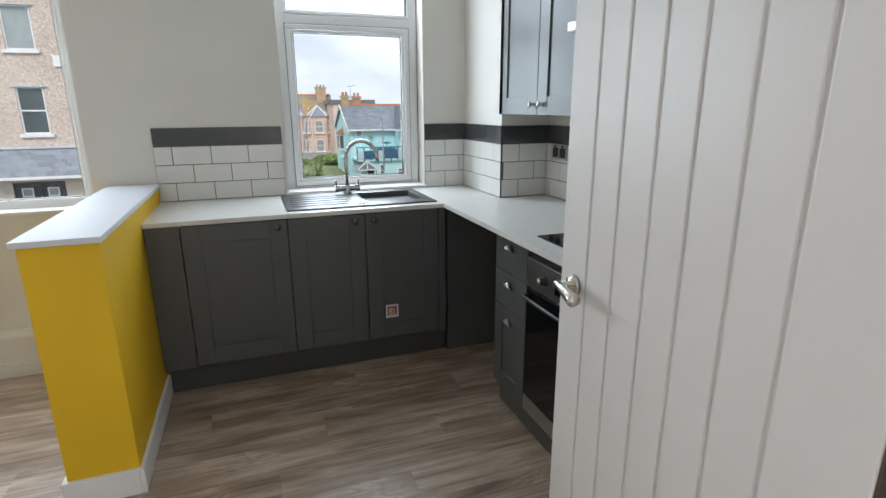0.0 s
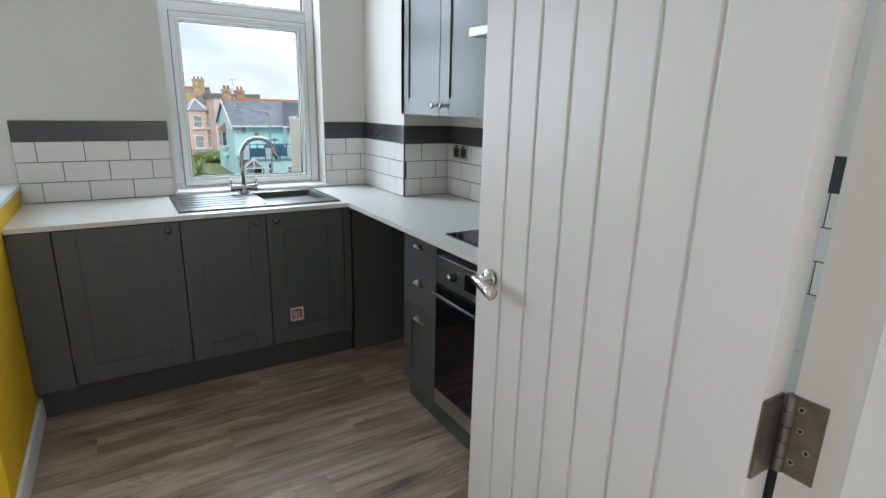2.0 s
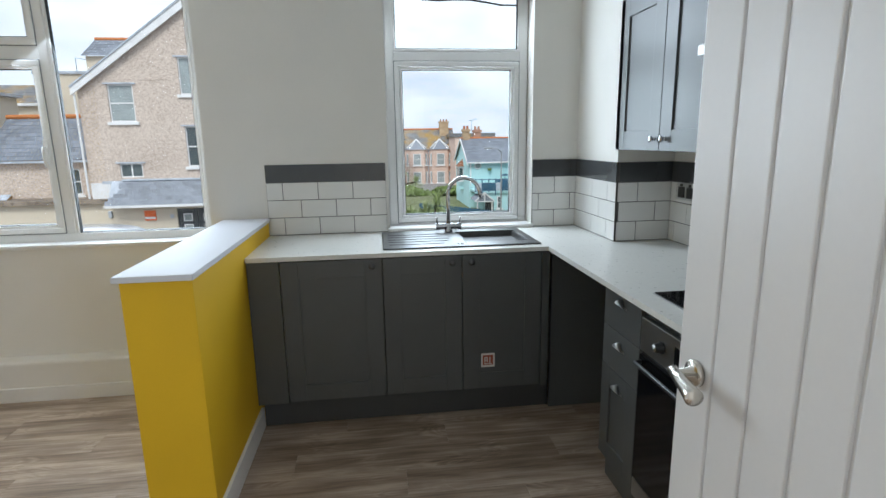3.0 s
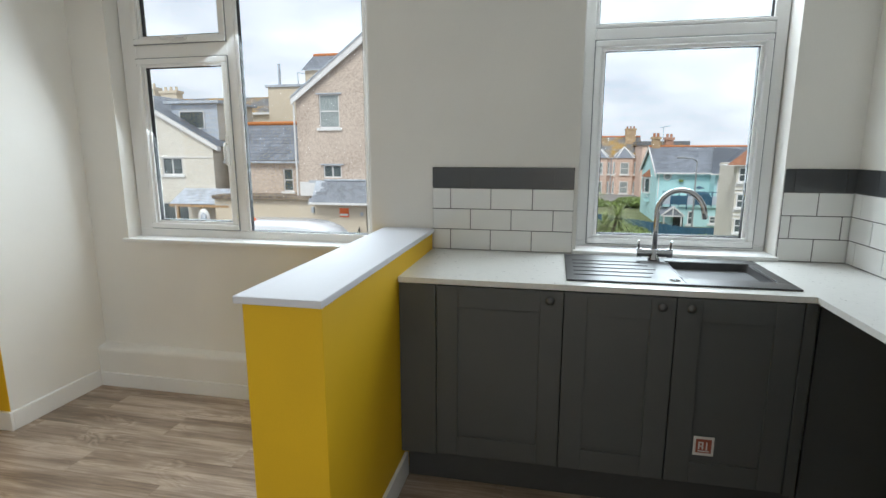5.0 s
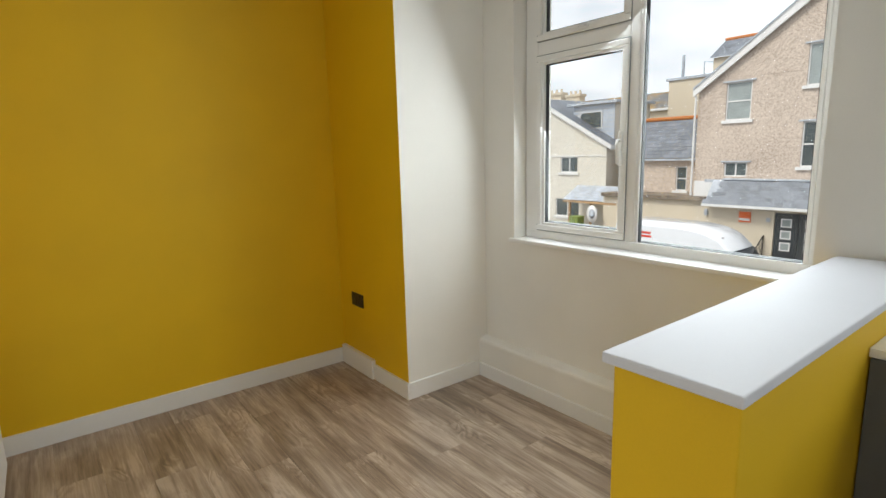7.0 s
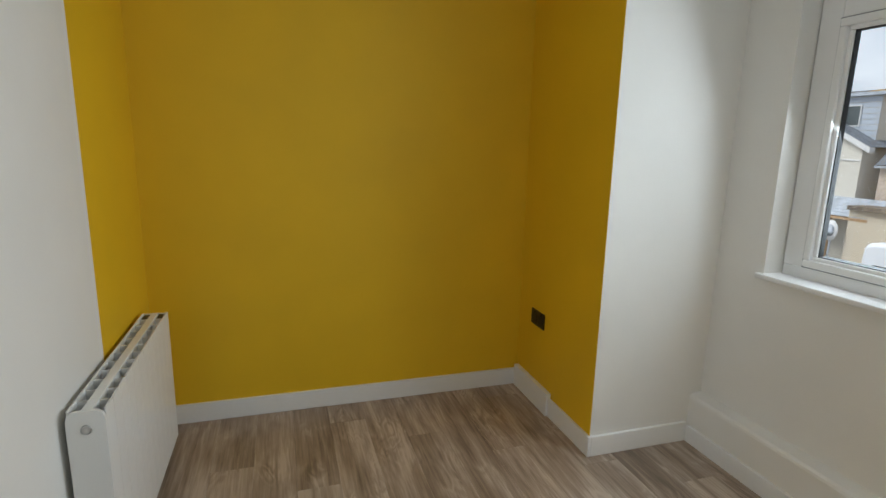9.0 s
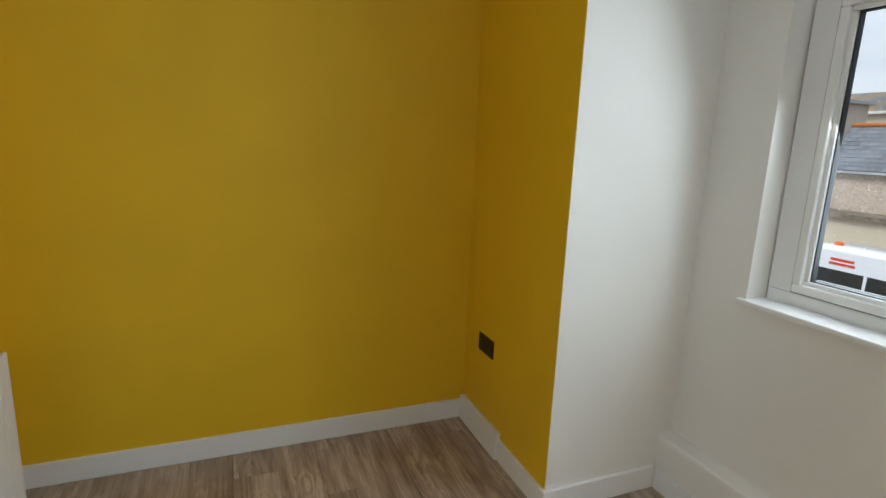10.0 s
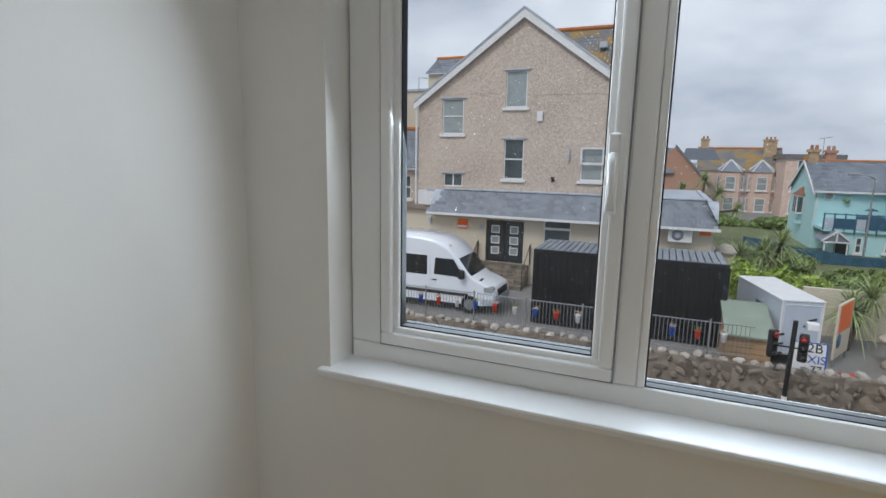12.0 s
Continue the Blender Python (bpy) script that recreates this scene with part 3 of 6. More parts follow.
def cup(parent, y, z):
    """A half-round cup pull on a front that faces -x."""
    bm = bmesh.new()
    seg, rows = 14, 6
    grid = []
    for i in range(rows + 1):
        u = i / rows * math.pi / 2
        row = []
        for j in range(seg + 1):
            a = j / seg * math.pi
            row.append(bm.verts.new((-0.024 * math.sin(u) * (0.35 + 0.65 * math.sin(a)) - 0.001, -0.036 * math.cos(a) * (0.35 + 0.65 * math.sin(u)), 0.030 * math.sin(a) * math.cos(u * 0.75))))
        grid.append(row)
    for i in range(rows):
        for j in range(seg):
            bm.faces.new((grid[i][j], grid[i][j + 1], grid[i + 1][j + 1], grid[i + 1][j])).smooth = True
    bmesh.ops.solidify(bm, geom=bm.faces[:], thickness=0.002)
    add_box(bm, -0.003, 0.0, -0.040, 0.040, -0.004, 0.003, 0.001)
    bmesh.ops.recalc_face_normals(bm, faces=bm.faces)
    bmesh.ops.translate(bm, verts=bm.verts, vec=(1.13, y, z))
    part("cup_handle", bm, STEEL, parent, "brushed steel cup handle")


for z0, z1, hz in ((0.704, 0.868, 0.812), (0.534, 0.700, 0.638), (0.122, 0.530, 0.462)):
    d = front(drawers, "drawer_front", 0.297, z1 - z0, Matrix.Translation((1.15, 2.121, z0)) @ TO_EAST, 0.075)
    cup(d, 1.972, hz)
plinth2 = thing("plinth", "grey plinth board under the drawer and oven units", "plinth", (0, 0, 0))
part("board", box(1.165, 1.183, 0.33, 2.12, 0.001, 0.121, 0.002), UNIT, plinth2)

oven = thing("oven", "built-in black glass and steel electric oven", "oven", (0, 0, 0))
part("housing", box(1.151, 1.70, 1.222, 1.818, 0.15, 0.884), CARCASS, oven, "grey unit round the oven")
part("control_panel", box(1.128, 1.15, 1.224, 1.816, 0.705, 0.828, 0.003), STEEL, oven, "brushed steel control panel")
part("top_vent", box(1.142, 1.151, 1.224, 1.816, 0.832, 0.872), BLACK, oven, "dark vent strip")
part("oven_door", box(1.126, 1.15, 1.224, 1.816, 0.200, 0.690, 0.004), BLACKGLASS, oven, "black glass oven door")
part("door_gap", box(1.14, 1.151, 1.224, 1.816, 0.690, 0.705), BLACK, oven)
part("door_handle", sweep([(1.127, 1.80, 0.664), (1.098, 1.79, 0.666), (1.096, 1.52, 0.666), (1.098, 1.25, 0.666), (1.127, 1.24, 0.664)], 0.008), BLACK, oven, "black bar handle")
part("door_trim", box(1.124, 1.1262, 1.224, 1.816, 0.636, 0.640), STEEL, oven)
part("bottom_trim", box(1.128, 1.15, 1.224, 1.816, 0.124, 0.196, 0.003), STEEL, oven, "brushed steel lower trim")
for ky in (1.675, 1.365):
    k = Matrix.Translation((1.128, ky, 0.766)) @ Vector((-1, 0, 0)).to_track_quat("Z", "Y").to_matrix().to_4x4()
    part("control_knob", lathe([(0.021, 0), (0.021, 0.004), (0.017, 0.008), (0.0155, 0.026), (0.012, 0.029), (0, 0.029)], k), BLACK, oven, "dark control knob")
    part("knob_face", lathe([(0.013, 0.029), (0.012, 0.0305), (0, 0.0305)], k), STEEL, oven)
part("display", box(1.1255, 1.128, 1.44, 1.60, 0.735, 0.80, 0.001), BLACKGLASS, oven, "black clock display")
end_unit = thing("base_unit", "grey shaker base unit behind the open door", "kitchen unit", (0, 0, 0))
part("carcass", box(1.151, 1.745, 0.33, 1.218, 0.15, 0.886), CARCASS, end_unit)
front(end_unit, "door", 0.44, 0.722, Matrix.Translation((1.15, 1.217, 0.160)) @ TO_EAST)
front(end_unit, "door", 0.44, 0.722, Matrix.Translation((1.15, 0.773, 0.160)) @ TO_EAST)

# worktop: an L with the sink and hob cut out of it
top = thing("worktop", "off-white laminate L-shaped worktop with square edges", "worktop", (0, 0, 0))
for run, label, slabs in (
        ("sink_run", "off-white length with the sink cut-out", ((-0.417, 0.262, 2.68, 3.302), (0.262, 1.03, 2.68, 2.772), (0.262, 1.03, 3.22, 3.302), (1.03, 1.446, 2.68, 3.302), (1.446, 1.748, 2.68, 2.735))),
        ("hob_run", "off-white length with the hob cut-out", ((1.072, 1.748, 0.32, 1.26), (1.072, 1.178, 1.26, 1.80), (1.66, 1.748, 1.26, 1.80), (1.072, 1.748, 1.80, 2.6795)))):
    wb = bmesh.new()
    for x0, x1, y0, y1 in slabs:
        add_box(wb, x0, x1, y0, y1, 0.888, 0.910)
    bmesh.ops.remove_doubles(wb, verts=wb.verts, dist=0.0004)
    part(run, wb, WORKTOP, top, label)

sink = thing("sink", "dark grey composite sink and drainer with one bowl", "sink", (0, 0, 0))
sb = bmesh.new()
add_box(sb, 0.238, 0.672, 2.745, 3.25, 0.9105, 0.918, 0.004)
add_box(sb, 0.672, 1.055, 2.745, 2.845, 0.9105, 0.918, 0.003)
add_box(sb, 0.672, 1.055, 3.17, 3.25, 0.9105, 0.918, 0.003)
add_box(sb, 1.01, 1.055, 2.845, 3.17, 0.9105, 0.918, 0.003)
part("rim", sb, COMPOSITE, sink)
bowl = bmesh.new()
lo = [(0.70, 2.87), (0.985, 2.87), (0.985, 3.145), (0.70, 3.145)]
hi = [(0.674, 2.847), (1.008, 2.847), (1.008, 3.168), (0.674, 3.168)]
a = [bowl.verts.new((x, y, 0.915)) for x, y in hi]
b2 = [bowl.verts.new((x, y, 0.74)) for x, y in lo]
for i in range(4):
    bowl.faces.new((a[i], b2[i], b2[(i + 1) % 4], a[(i + 1) % 4]))
bowl.faces.new(b2[::-1])
bmesh.ops.bevel(bowl, geom=[e for e in bowl.edges if not e.is_boundary], offset=0.03, segments=4, profile=0.5, affect="EDGES")
bmesh.ops.solidify(bowl, geom=bowl.faces[:], thickness=0.006)
part("bowl", bowl, COMPOSITE, sink)
part("waste", lathe([(0.0, 0.0), (0.03, 0.0), (0.038, 0.004), (0.04, 0.006), (0.0, 0.006)], Matrix.Translation((0.84, 3.0, 0.742))), CHROME, sink, "chrome waste")
for k in range(5):
    yy = 2.83 + k * 0.07
    part("drainer_rib", box(0.27, 0.60 - 0.02 * abs(k - 2), yy, yy + 0.012, 0.9175, 0.9205, 0.0012), COMPOSITE, sink)
part("overflow", lathe([(0.0, 0), (0.016, 0), (0.019, 0.002), (0.0, 0.003)], Matrix.Translation((0.64, 2.80, 0.9178))), CHROME, sink, "small chrome cap")

tap = thing("mixer_tap", "chrome swan-neck mixer tap with two levers", "tap", (0.628, 3.185, 0.918))
part("base", lathe([(0.026, 0), (0.026, 0.006), (0.020, 0.012), (0.018, 0.05), (0.0, 0.052)], Matrix.Identity(4)), CHROME, tap)
part("valve_body", tube((-0.06, 0, 0.032), (0.06, 0, 0.032), 0.017, seg=20), CHROME, tap)
for s in (-1, 1):
    v = part("valve", tube((s * 0.052, 0, 0.032), (s * 0.075, 0, 0.032), 0.020, seg=20), CHROME, tap)
    part("lever", sweep([(s * 0.066, 0, 0.045), (s * 0.068, -0.004, 0.07), (s * 0.07, -0.006, 0.088)], 0.005), CHROME, v)
arc = [(0, 0, 0.04), (0, 0, 0.14), (0, 0, 0.215)]
dirx, diry = 0.93, -0.36
for i in range(1, 15):
    q = math.pi * i / 14 * 0.96
    r = 0.095
    arc.append((dirx * (r - r * math.cos(q)), diry * (r - r * math.cos(q)), 0.215 + r * math.sin(q) * 1.06))
arc.append((arc[-1][0] + 0.004 * dirx, arc[-1][1], arc[-1][2] - 0.03))
part("spout", sweep(arc, 0.0115, 16), CHROME, tap)

hob = thing("hob", "black glass electric hob set into the worktop", "hob", (0, 0, 0))
part("glass", box(1.163, 1.67, 1.255, 1.805, 0.9105, 0.918, 0.002), BLACKGLASS, hob)
part("trim", box(1.158, 1.675, 1.25, 1.81, 0.9102, 0.9135, 0.001), STEEL, hob, "steel edge trim")

# wall units in the recess and the hood over the hob
wall_unit = thing("wall_unit", "pale grey shaker two-door wall unit with round knobs", "kitchen unit", (0, 0, 0))
part("carcass", box(1.472, 1.748, 1.935, 2.728, 1.385, 2.10), UNIT, wall_unit)
for y0, ky in ((2.785, 2.398), (2.357, 2.312)):
    d = front(wall_unit, "door", 0.424, 0.715, Matrix.Translation((1.47, y0, 1.385)) @ TO_EAST, 0.09)
    knob(d, (1.45, ky, 1.437), (-1, 0, 0), CHROME)
hood = thing("cooker_hood", "steel visor cooker hood under the wall units", "cooker hood", (0, 0, 0))
part("body", box(1.45, 1.748, 1.33, 1.93, 1.76, 2.10, 0.003), STEEL, hood)
part("visor", box(1.33, 1.748, 1.33, 1.93, 1.715, 1.752, 0.006), STEEL, hood, "steel visor lip")


def socket(name, label, m, plate, n=2):
    """A flat double socket facing -y in its own frame, then set by m."""
    s = thing(name, label, "socket", (0, 0, 0))
    s.matrix_world = m
    part("plate", box(-0.073, 0.073, -0.007, 0.0, -0.043, 0.043, 0.002), plate, s)
    for cx in (-0.036, 0.036):
        ins = part("insert", box(cx - 0.028, cx + 0.028, -0.0085, -0.006, -0.032, 0.022, 0.001), BLACK, s, "black socket insert")
        part("switch", box(cx - 0.008, cx + 0.008, -0.012, -0.006, 0.024, 0.037, 0.002), BLACK, s)
        for px, pz, w, h in ((0, 0.012, 0.003, 0.008), (-0.011, -0.012, 0.007, 0.003), (0.011, -0.012, 0.007, 0.003)):
            part("slot", box(cx + px - w / 2, cx + px + w / 2, -0.0092, -0.008, pz - h / 2, pz + h / 2), GASKET, ins)
    return s


DARKPLATE = paint("black_nickel_plate", (0.07, 0.06, 0.05), 0.3, metal=0.9)
socket("socket", "brushed steel double socket on the tiled splashback", Matrix.Translation((1.741, 2.585, 1.178)) @ TO_EAST, STEEL)
socket("socket", "black nickel double socket on the yellow wall", Matrix.Translation((-3.045, 2.694, 0.483)), DARKPLATE)

# ---- electric radiator ----
rad = thing("radiator", "white sectional electric radiator on the wall", "radiator", (-2.62, 0.765, 0.05))
step, n_sec = 0.0745, 12
for i in range(n_sec):
    x0 = -0.447 + i * step
    s = bmesh.new()
    top_z = 0.61
    add_box(s, x0 + 0.0016, x0 + step - 0.0016, 0.094, 0.1, 0.0, top_z - 0.004, 0.002)
    add_box(s, x0 + 0.001, x0 + step - 0.001, 0.0, 0.006, 0.0, top_z - 0.004, 0.002)
    add_box(s, x0, x0 + step, 0.036, 0.064, 0.01, top_z - 0.006, 0.002)
    add_box(s, x0, x0 + 0.005, 0.006, 0.036, 0.0, top_z - 0.010)
    add_box(s, x0, x0 + 0.005, 0.064, 0.094, 0.0, top_z - 0.010)
    part("section", s, RADIATOR, rad)
ep = prism([(0.0, 0), (0.1, 0), (0.1, 0.58), (0.094, 0.598), (0.08, 0.607), (0.02, 0.607), (0.006, 0.598), (0.0, 0.58)], 0.447, 0.459, "x")
part("end_cover", ep, RADIATOR, rad, "white rounded end cover")
part("end_cover", prism([(0.0, 0), (0.1, 0), (0.1, 0.60), (0.0, 0.60)], -0.455, -0.4475, "x"), RADIATOR, rad)
part("plug", lathe([(0.014, 0), (0.014, 0.004), (0.008, 0.002), (0.0, 0.002)], Matrix.Translation((0.459, 0.05, 0.552)) @ Vector((1, 0, 0)).to_track_quat("Z", "Y").to_matrix().to_4x4()), STEEL, rad, "small grey end plug")
for cy in (0.010, 0.068):
    part("end_vent", box(-0.441, -0.380, cy, cy + 0.022, 0.585, 0.598), BLACK, rad, "black vent opening")
for bx in (-0.3, 0.3):
    part("bracket", box(bx - 0.02, bx + 0.02, -0.02, 0.0, 0.42, 0.5), STEEL, rad)

# ---- outside: materials ----
YARD, ROAD = -4.3, -4.75
DASH = speckled("beige_pebbledash", (0.36, 0.285, 0.235), (0.68, 0.58, 0.50), 22.0, stain=0.35)
CREAM = speckled("cream_masonry_paint", (0.55, 0.48, 0.38), (0.68, 0.60, 0.48), 40.0, bump=0.15, stain=0.4)
OFFWHITE = speckled("off_white_render", (0.58, 0.54, 0.47), (0.72, 0.69, 0.62), 40.0, bump=0.15, stain=0.4)
TEALPAINT = speckled("turquoise_masonry_paint", (0.38, 0.63, 0.65), (0.50, 0.74, 0.76), 30.0, bump=0.1, stain=0.3)
BRICK = speckled("pinkish_stone_brick", (0.55, 0.39, 0.31), (0.72, 0.56, 0.47), 6.0, bump=0.2, stain=0.5)
PINK = speckled("terracotta_render", (0.36, 0.20, 0.14), (0.48, 0.28, 0.20), 10.0, bump=0.1, stain=0.3)
SLATE = pieces("blue_grey_slate", (0.17, 0.19, 0.225), 0.3, 0.55, 9.0)
SLATE_OLD = pieces("lichened_slate", (0.15, 0.155, 0.165), 0.3, 0.7, 6.0, lichen=(0.34, 0.20, 0.035))
CLAY = pieces("clay_roof_tile", (0.30, 0.13, 0.07), 0.3, 0.8, 8.0)
RIDGE = pieces("orange_ridge_tile", (0.45, 0.16, 0.05), 0.25, 0.8, 8.0)
LEAD = paint("weathered_lead_flashing", (0.42, 0.46, 0.52), 0.6, vary=0.25, scale=3)
TRIM = paint("white_exterior_paint", (0.72, 0.72, 0.72), 0.5, vary=0.06)
FARGLASS = paint("dark_reflecting_glass", (0.075, 0.095, 0.10), 0.08, vary=0.3, scale=0.8, bump=0)
BLIND = paint("pale_blind_behind_glass", (0.30, 0.34, 0.34), 0.15, vary=0.15, bump=0)
DARKDOOR = paint("charcoal_door_paint", (0.035, 0.042, 0.048), 0.35)
ORANGE = paint("orange_sign", (0.80, 0.14, 0.02), 0.5, vary=0.05)
CONTAINER = paint("black_corrugated_steel", (0.008, 0.009, 0.011), 0.45, vary=0.4, scale=1.2, bump=0.01)
CONT_TOP = paint("grey_container_roof", (0.21, 0.23, 0.26), 0.5, vary=0.35, scale=1.5)
VANWHITE = paint("white_vehicle_paint", (0.80, 0.83, 0.88), 0.16, vary=0.03, bump=0, coat=0.6)
VANGLASS = paint("dark_vehicle_glass", (0.02, 0.025, 0.028), 0.04, bump=0)
TYRE = paint("black_tyre_rubber", (0.015, 0.015, 0.015), 0.85)
GALV = paint("galvanised_steel", (0.36, 0.37, 0.38), 0.45, metal=0.7, vary=0.2, scale=8)
STONE = pieces("pale_rubble_stone", (0.42, 0.38, 0.33), 0.35, 0.9, 14.0)
STONE_DARK = pieces("dark_rubble_stone", (0.19, 0.155, 0.125), 0.45, 0.9, 18.0)
WALLSTONE = speckled("dark_rubble_wall", (0.07, 0.055, 0.045), (0.30, 0.25, 0.20), 5.0, bump=0.8, stain=1.4)
TARMAC = speckled("grey_tarmac", (0.15, 0.145, 0.14), (0.28, 0.27, 0.26), 30.0, bump=0.2, stain=0.5)
LEAF = pieces("mixed_green_leaves", (0.17, 0.235, 0.065), 0.6, 0.6, 3.0)
LEAF_BRIGHT = pieces("bright_green_leaves", (0.28, 0.38, 0.06), 0.55, 0.6, 3.0)
PALMLEAF = pieces("strap_leaves", (0.29, 0.35, 0.15), 0.55, 0.5, 3.0)
BARK = paint("grey_brown_bark", (0.16, 0.12, 0.09), 0.9, vary=0.4, scale=6, bump=0.05)
RED = paint("red_plastic", (0.60, 0.05, 0.03), 0.4)
BLUE = paint("blue_plastic", (0.02, 0.09, 0.42), 0.4)
TIMBER = paint("tan_timber_boards", (0.42, 0.27, 0.15), 0.7, vary=0.25, scale=6)
FELT = paint("green_grey_roof_felt", (0.26, 0.31, 0.25), 0.9, vary=0.15)
BOXGREY = paint("pale_blue_grey_panel", (0.46, 0.51, 0.58), 0.35, vary=0.08)
NAVY = paint("navy_fence_paint", (0.03, 0.10, 0.17), 0.6, vary=0.2)
CHIMNEYBRICK = speckled("lichened_chimney_brick", (0.30, 0.20, 0.12), (0.54, 0.40, 0.25), 7.0, bump=0.3, stain=2.0)
GRASS = speckled("rough_grass", (0.06, 0.085, 0.025), (0.20, 0.21, 0.10), 30.0, bump=0.5, stain=0.8)
WARNING = paint("signal_red_lens", (0.55, 0.03, 0.02), 0.3)

# ---- ground: one sheet, with the step down to the road ----
g = bmesh.new()
rows_y = [(-400, ROAD), (17.62, ROAD), (17.63, YARD), (30, YARD), (200, -5.0), (3000, -5.0)]
vs = [[g.verts.new((x, yy, zz)) for x in (-3000, 3000)] for yy, zz in rows_y]
for a, b2 in zip(vs, vs[1:]):
    g.faces.new((a[0], a[1], b2[1], b2[0]))
structure("ground", g, TARMAC, "grey tarmac yard and road outside", "ground")
structure("outer_wall_below", box(-6, 4, 3.3, 3.6, ROAD, -0.301), DASH, "pebbledash outer wall under the windows", "wall")
structure("pavement", box(-40, 40, 15.9, 17.3, ROAD + 0.004, ROAD + 0.12, 0.01), TARMAC, "grey pavement below the stone wall", "pavement")


def obj_from(name, verts, faces, material, parent=None):
    me = bpy.data.meshes.new(name)
    me.from_pydata(verts, [], faces)
    me.materials.append(material)
    ob = new(name, me)
    if parent:
        ob.parent = parent
    return ob


def slates(parent, p0, u, v, w, h, material, name="slates", seed=1, right_cut=None):
    """Lapped slates on a roof plane: p0 the eave's end, u along the eave, v up the slope; joined."""
    rng = random.Random(seed)
    p0, u, v = Vector(p0), Vector(u), Vector(v)
    nu, nv = max(1, round(u.length / w)), max(1, round(v.length / h))
    n = u.cross(v).normalized()
    if n.z < 0:
        n = -n
    verts, faces = [], []
    for j in range(nv):
        for i in range(-1, nu + 1):
            a0, a1 = (i + (j % 2) * 0.5) / nu, (i + 1 + (j % 2) * 0.5) / nu
            a0, a1 = max(0, a0), min(1, a1)
            if a1 - a0 < 0.1 / nu:
                continue
            b0, b1 = j / nv, min(1, (j + 1.25) / nv)
            top0, top1 = a0, a1
            if right_cut:
                a1, top1 = min(a1, right_cut(b0)), min(a1, right_cut(b1))
                if a1 - a0 < 0.05 / nu:
                    continue
                top0 = min(a0, top1)
            lift = rng.uniform(0.012, 0.022)
            e = 0.004 / u.length
            q = [p0 + u * (a0 + e) + v * b0 + n * lift, p0 + u * (a1 - e) + v * b0 + n * lift, p0 + u * (top1 - e) + v * b1 + n * 0.004, p0 + u * (top0 + e) + v * b1 + n * 0.004]
            q += [q[0] - n * lift, q[1] - n * lift]
            k = len(verts)
            verts += q
            faces += [(k, k + 1, k + 2, k + 3), (k, k + 4, k + 5, k + 1)]
    ob = obj_from(name, verts, faces, material, parent)
    return tagged(ob, kind="stuff")


def far_window(parent, x0, x1, z0, z1, y, bars="sash", sill=True, glass=None, deep=0.1, w=0.055):
    """A white framed window set back in a facade that faces -y."""
    win = part("window", ring_bm(x0, x1, z0, z1, w, y + deep - 0.05, y + deep, 0), TRIM, parent, "white framed window")
    part("pane", box(x0 + w, x1 - w, y + deep - 0.02, y + deep - 0.005, z0 + w, z1 - w), glass or FARGLASS, win, "dark reflecting pane")
    zm = (z0 + z1) / 2
    if bars == "sash":
        part("meeting_rail", box(x0 + w, x1 - w, y + deep - 0.045, y + deep - 0.021, zm - 0.03, zm + 0.03), TRIM, win)
    elif bars == "mullion":
        part("mullion", box((x0 + x1) / 2 - 0.03, (x0 + x1) / 2 + 0.03, y + deep - 0.045, y + deep - 0.021, z0 + w, z1 - w), TRIM, win)
    if sill:
        part("sill", box(x0 - 0.12, x1 + 0.12, y - 0.09, y + deep, z0 - 0.13, z0 - 0.002), TRIM, win, "white painted stone sill")
    return win


def holed(x0, x1, y0, y1, z0, z1, holes):
    bm = bmesh.new()
    at = x0
    for a, b2, c, d in holes:
        add_box(bm, at, a, y0, y1, z0, z1)
        if c > z0:
            add_box(bm, a, b2, y0, y1, z0, c)
        if d < z1:
            add_box(bm, a, b2, y0, y1, d, z1)
        at = b2
    return add_box(bm, at, x1, y0, y1, z0, z1)


def chimney(parent, x, y, z0, z1, w=0.9, d=0.6, pots=2, material=None):
    c = part("chimney", box(x - w / 2, x + w / 2, y - d / 2, y + d / 2, z0, z1 - 0.2), material or CHIMNEYBRICK, parent, "weathered brick chimney stack")
    part("cap", box(x - w / 2 - 0.08, x + w / 2 + 0.08, y - d / 2 - 0.08, y + d / 2 + 0.08, z1 - 0.2, z1), material or CHIMNEYBRICK, c)
    for i in range(pots):
        px = x - w / 2 + w * (i + 0.5) / pots
        part("pot", tube((px, y, z1), (px, y, z1 + 0.32), 0.12, 0.10, 10), material or CLAY, c)


# ---- gabled pebbledash house across the yard ----
house = thing("house", "three-storey pebbledash gable house with white bargeboards", "house", (0, 0, 0))
GX, GZ, SL = -7.65, 7.72, 0.735
roof_z = lambda x: GZ - abs(x - GX) * SL
WA, WT, WB, WC, WD = (-11.48, -10.41, 2.5, 4.13), (-8.40, -7.42, 3.67, 5.28), (-8.386, -7.46, 0.46, 2.28), (-4.90, -3.97, 0.50, 1.90), (-11.38, -10.40, 0.02, 0.66)
part("wall", holed(-12.72, -2.95, 26.0, 26.3, -4.4, 2.4, [WD, WB, WC]), DASH, house, "beige pebbledash")
gable = holed(-12.72, -2.95, 26.0, 26.3, 2.4, 3.6, [(WA[0], WA[1], 2.5, 3.6)])
cuts = [(-12.72, WA[0], 3.6), (WA[0], WA[1], WA[3]), (WA[1], WT[0], 3.6), (WT[1], -2.95, 3.6)]
for a, b2, zb in cuts:
    piece = prism([(a, zb), (b2, zb), (b2, roof_z(b2)), (a, roof_z(a))], 26.0, 26.3)
    tmp = bpy.data.meshes.new("tmp")
    piece.to_mesh(tmp)
    piece.free()
    gable.from_mesh(tmp)
    bpy.data.meshes.remove(tmp)
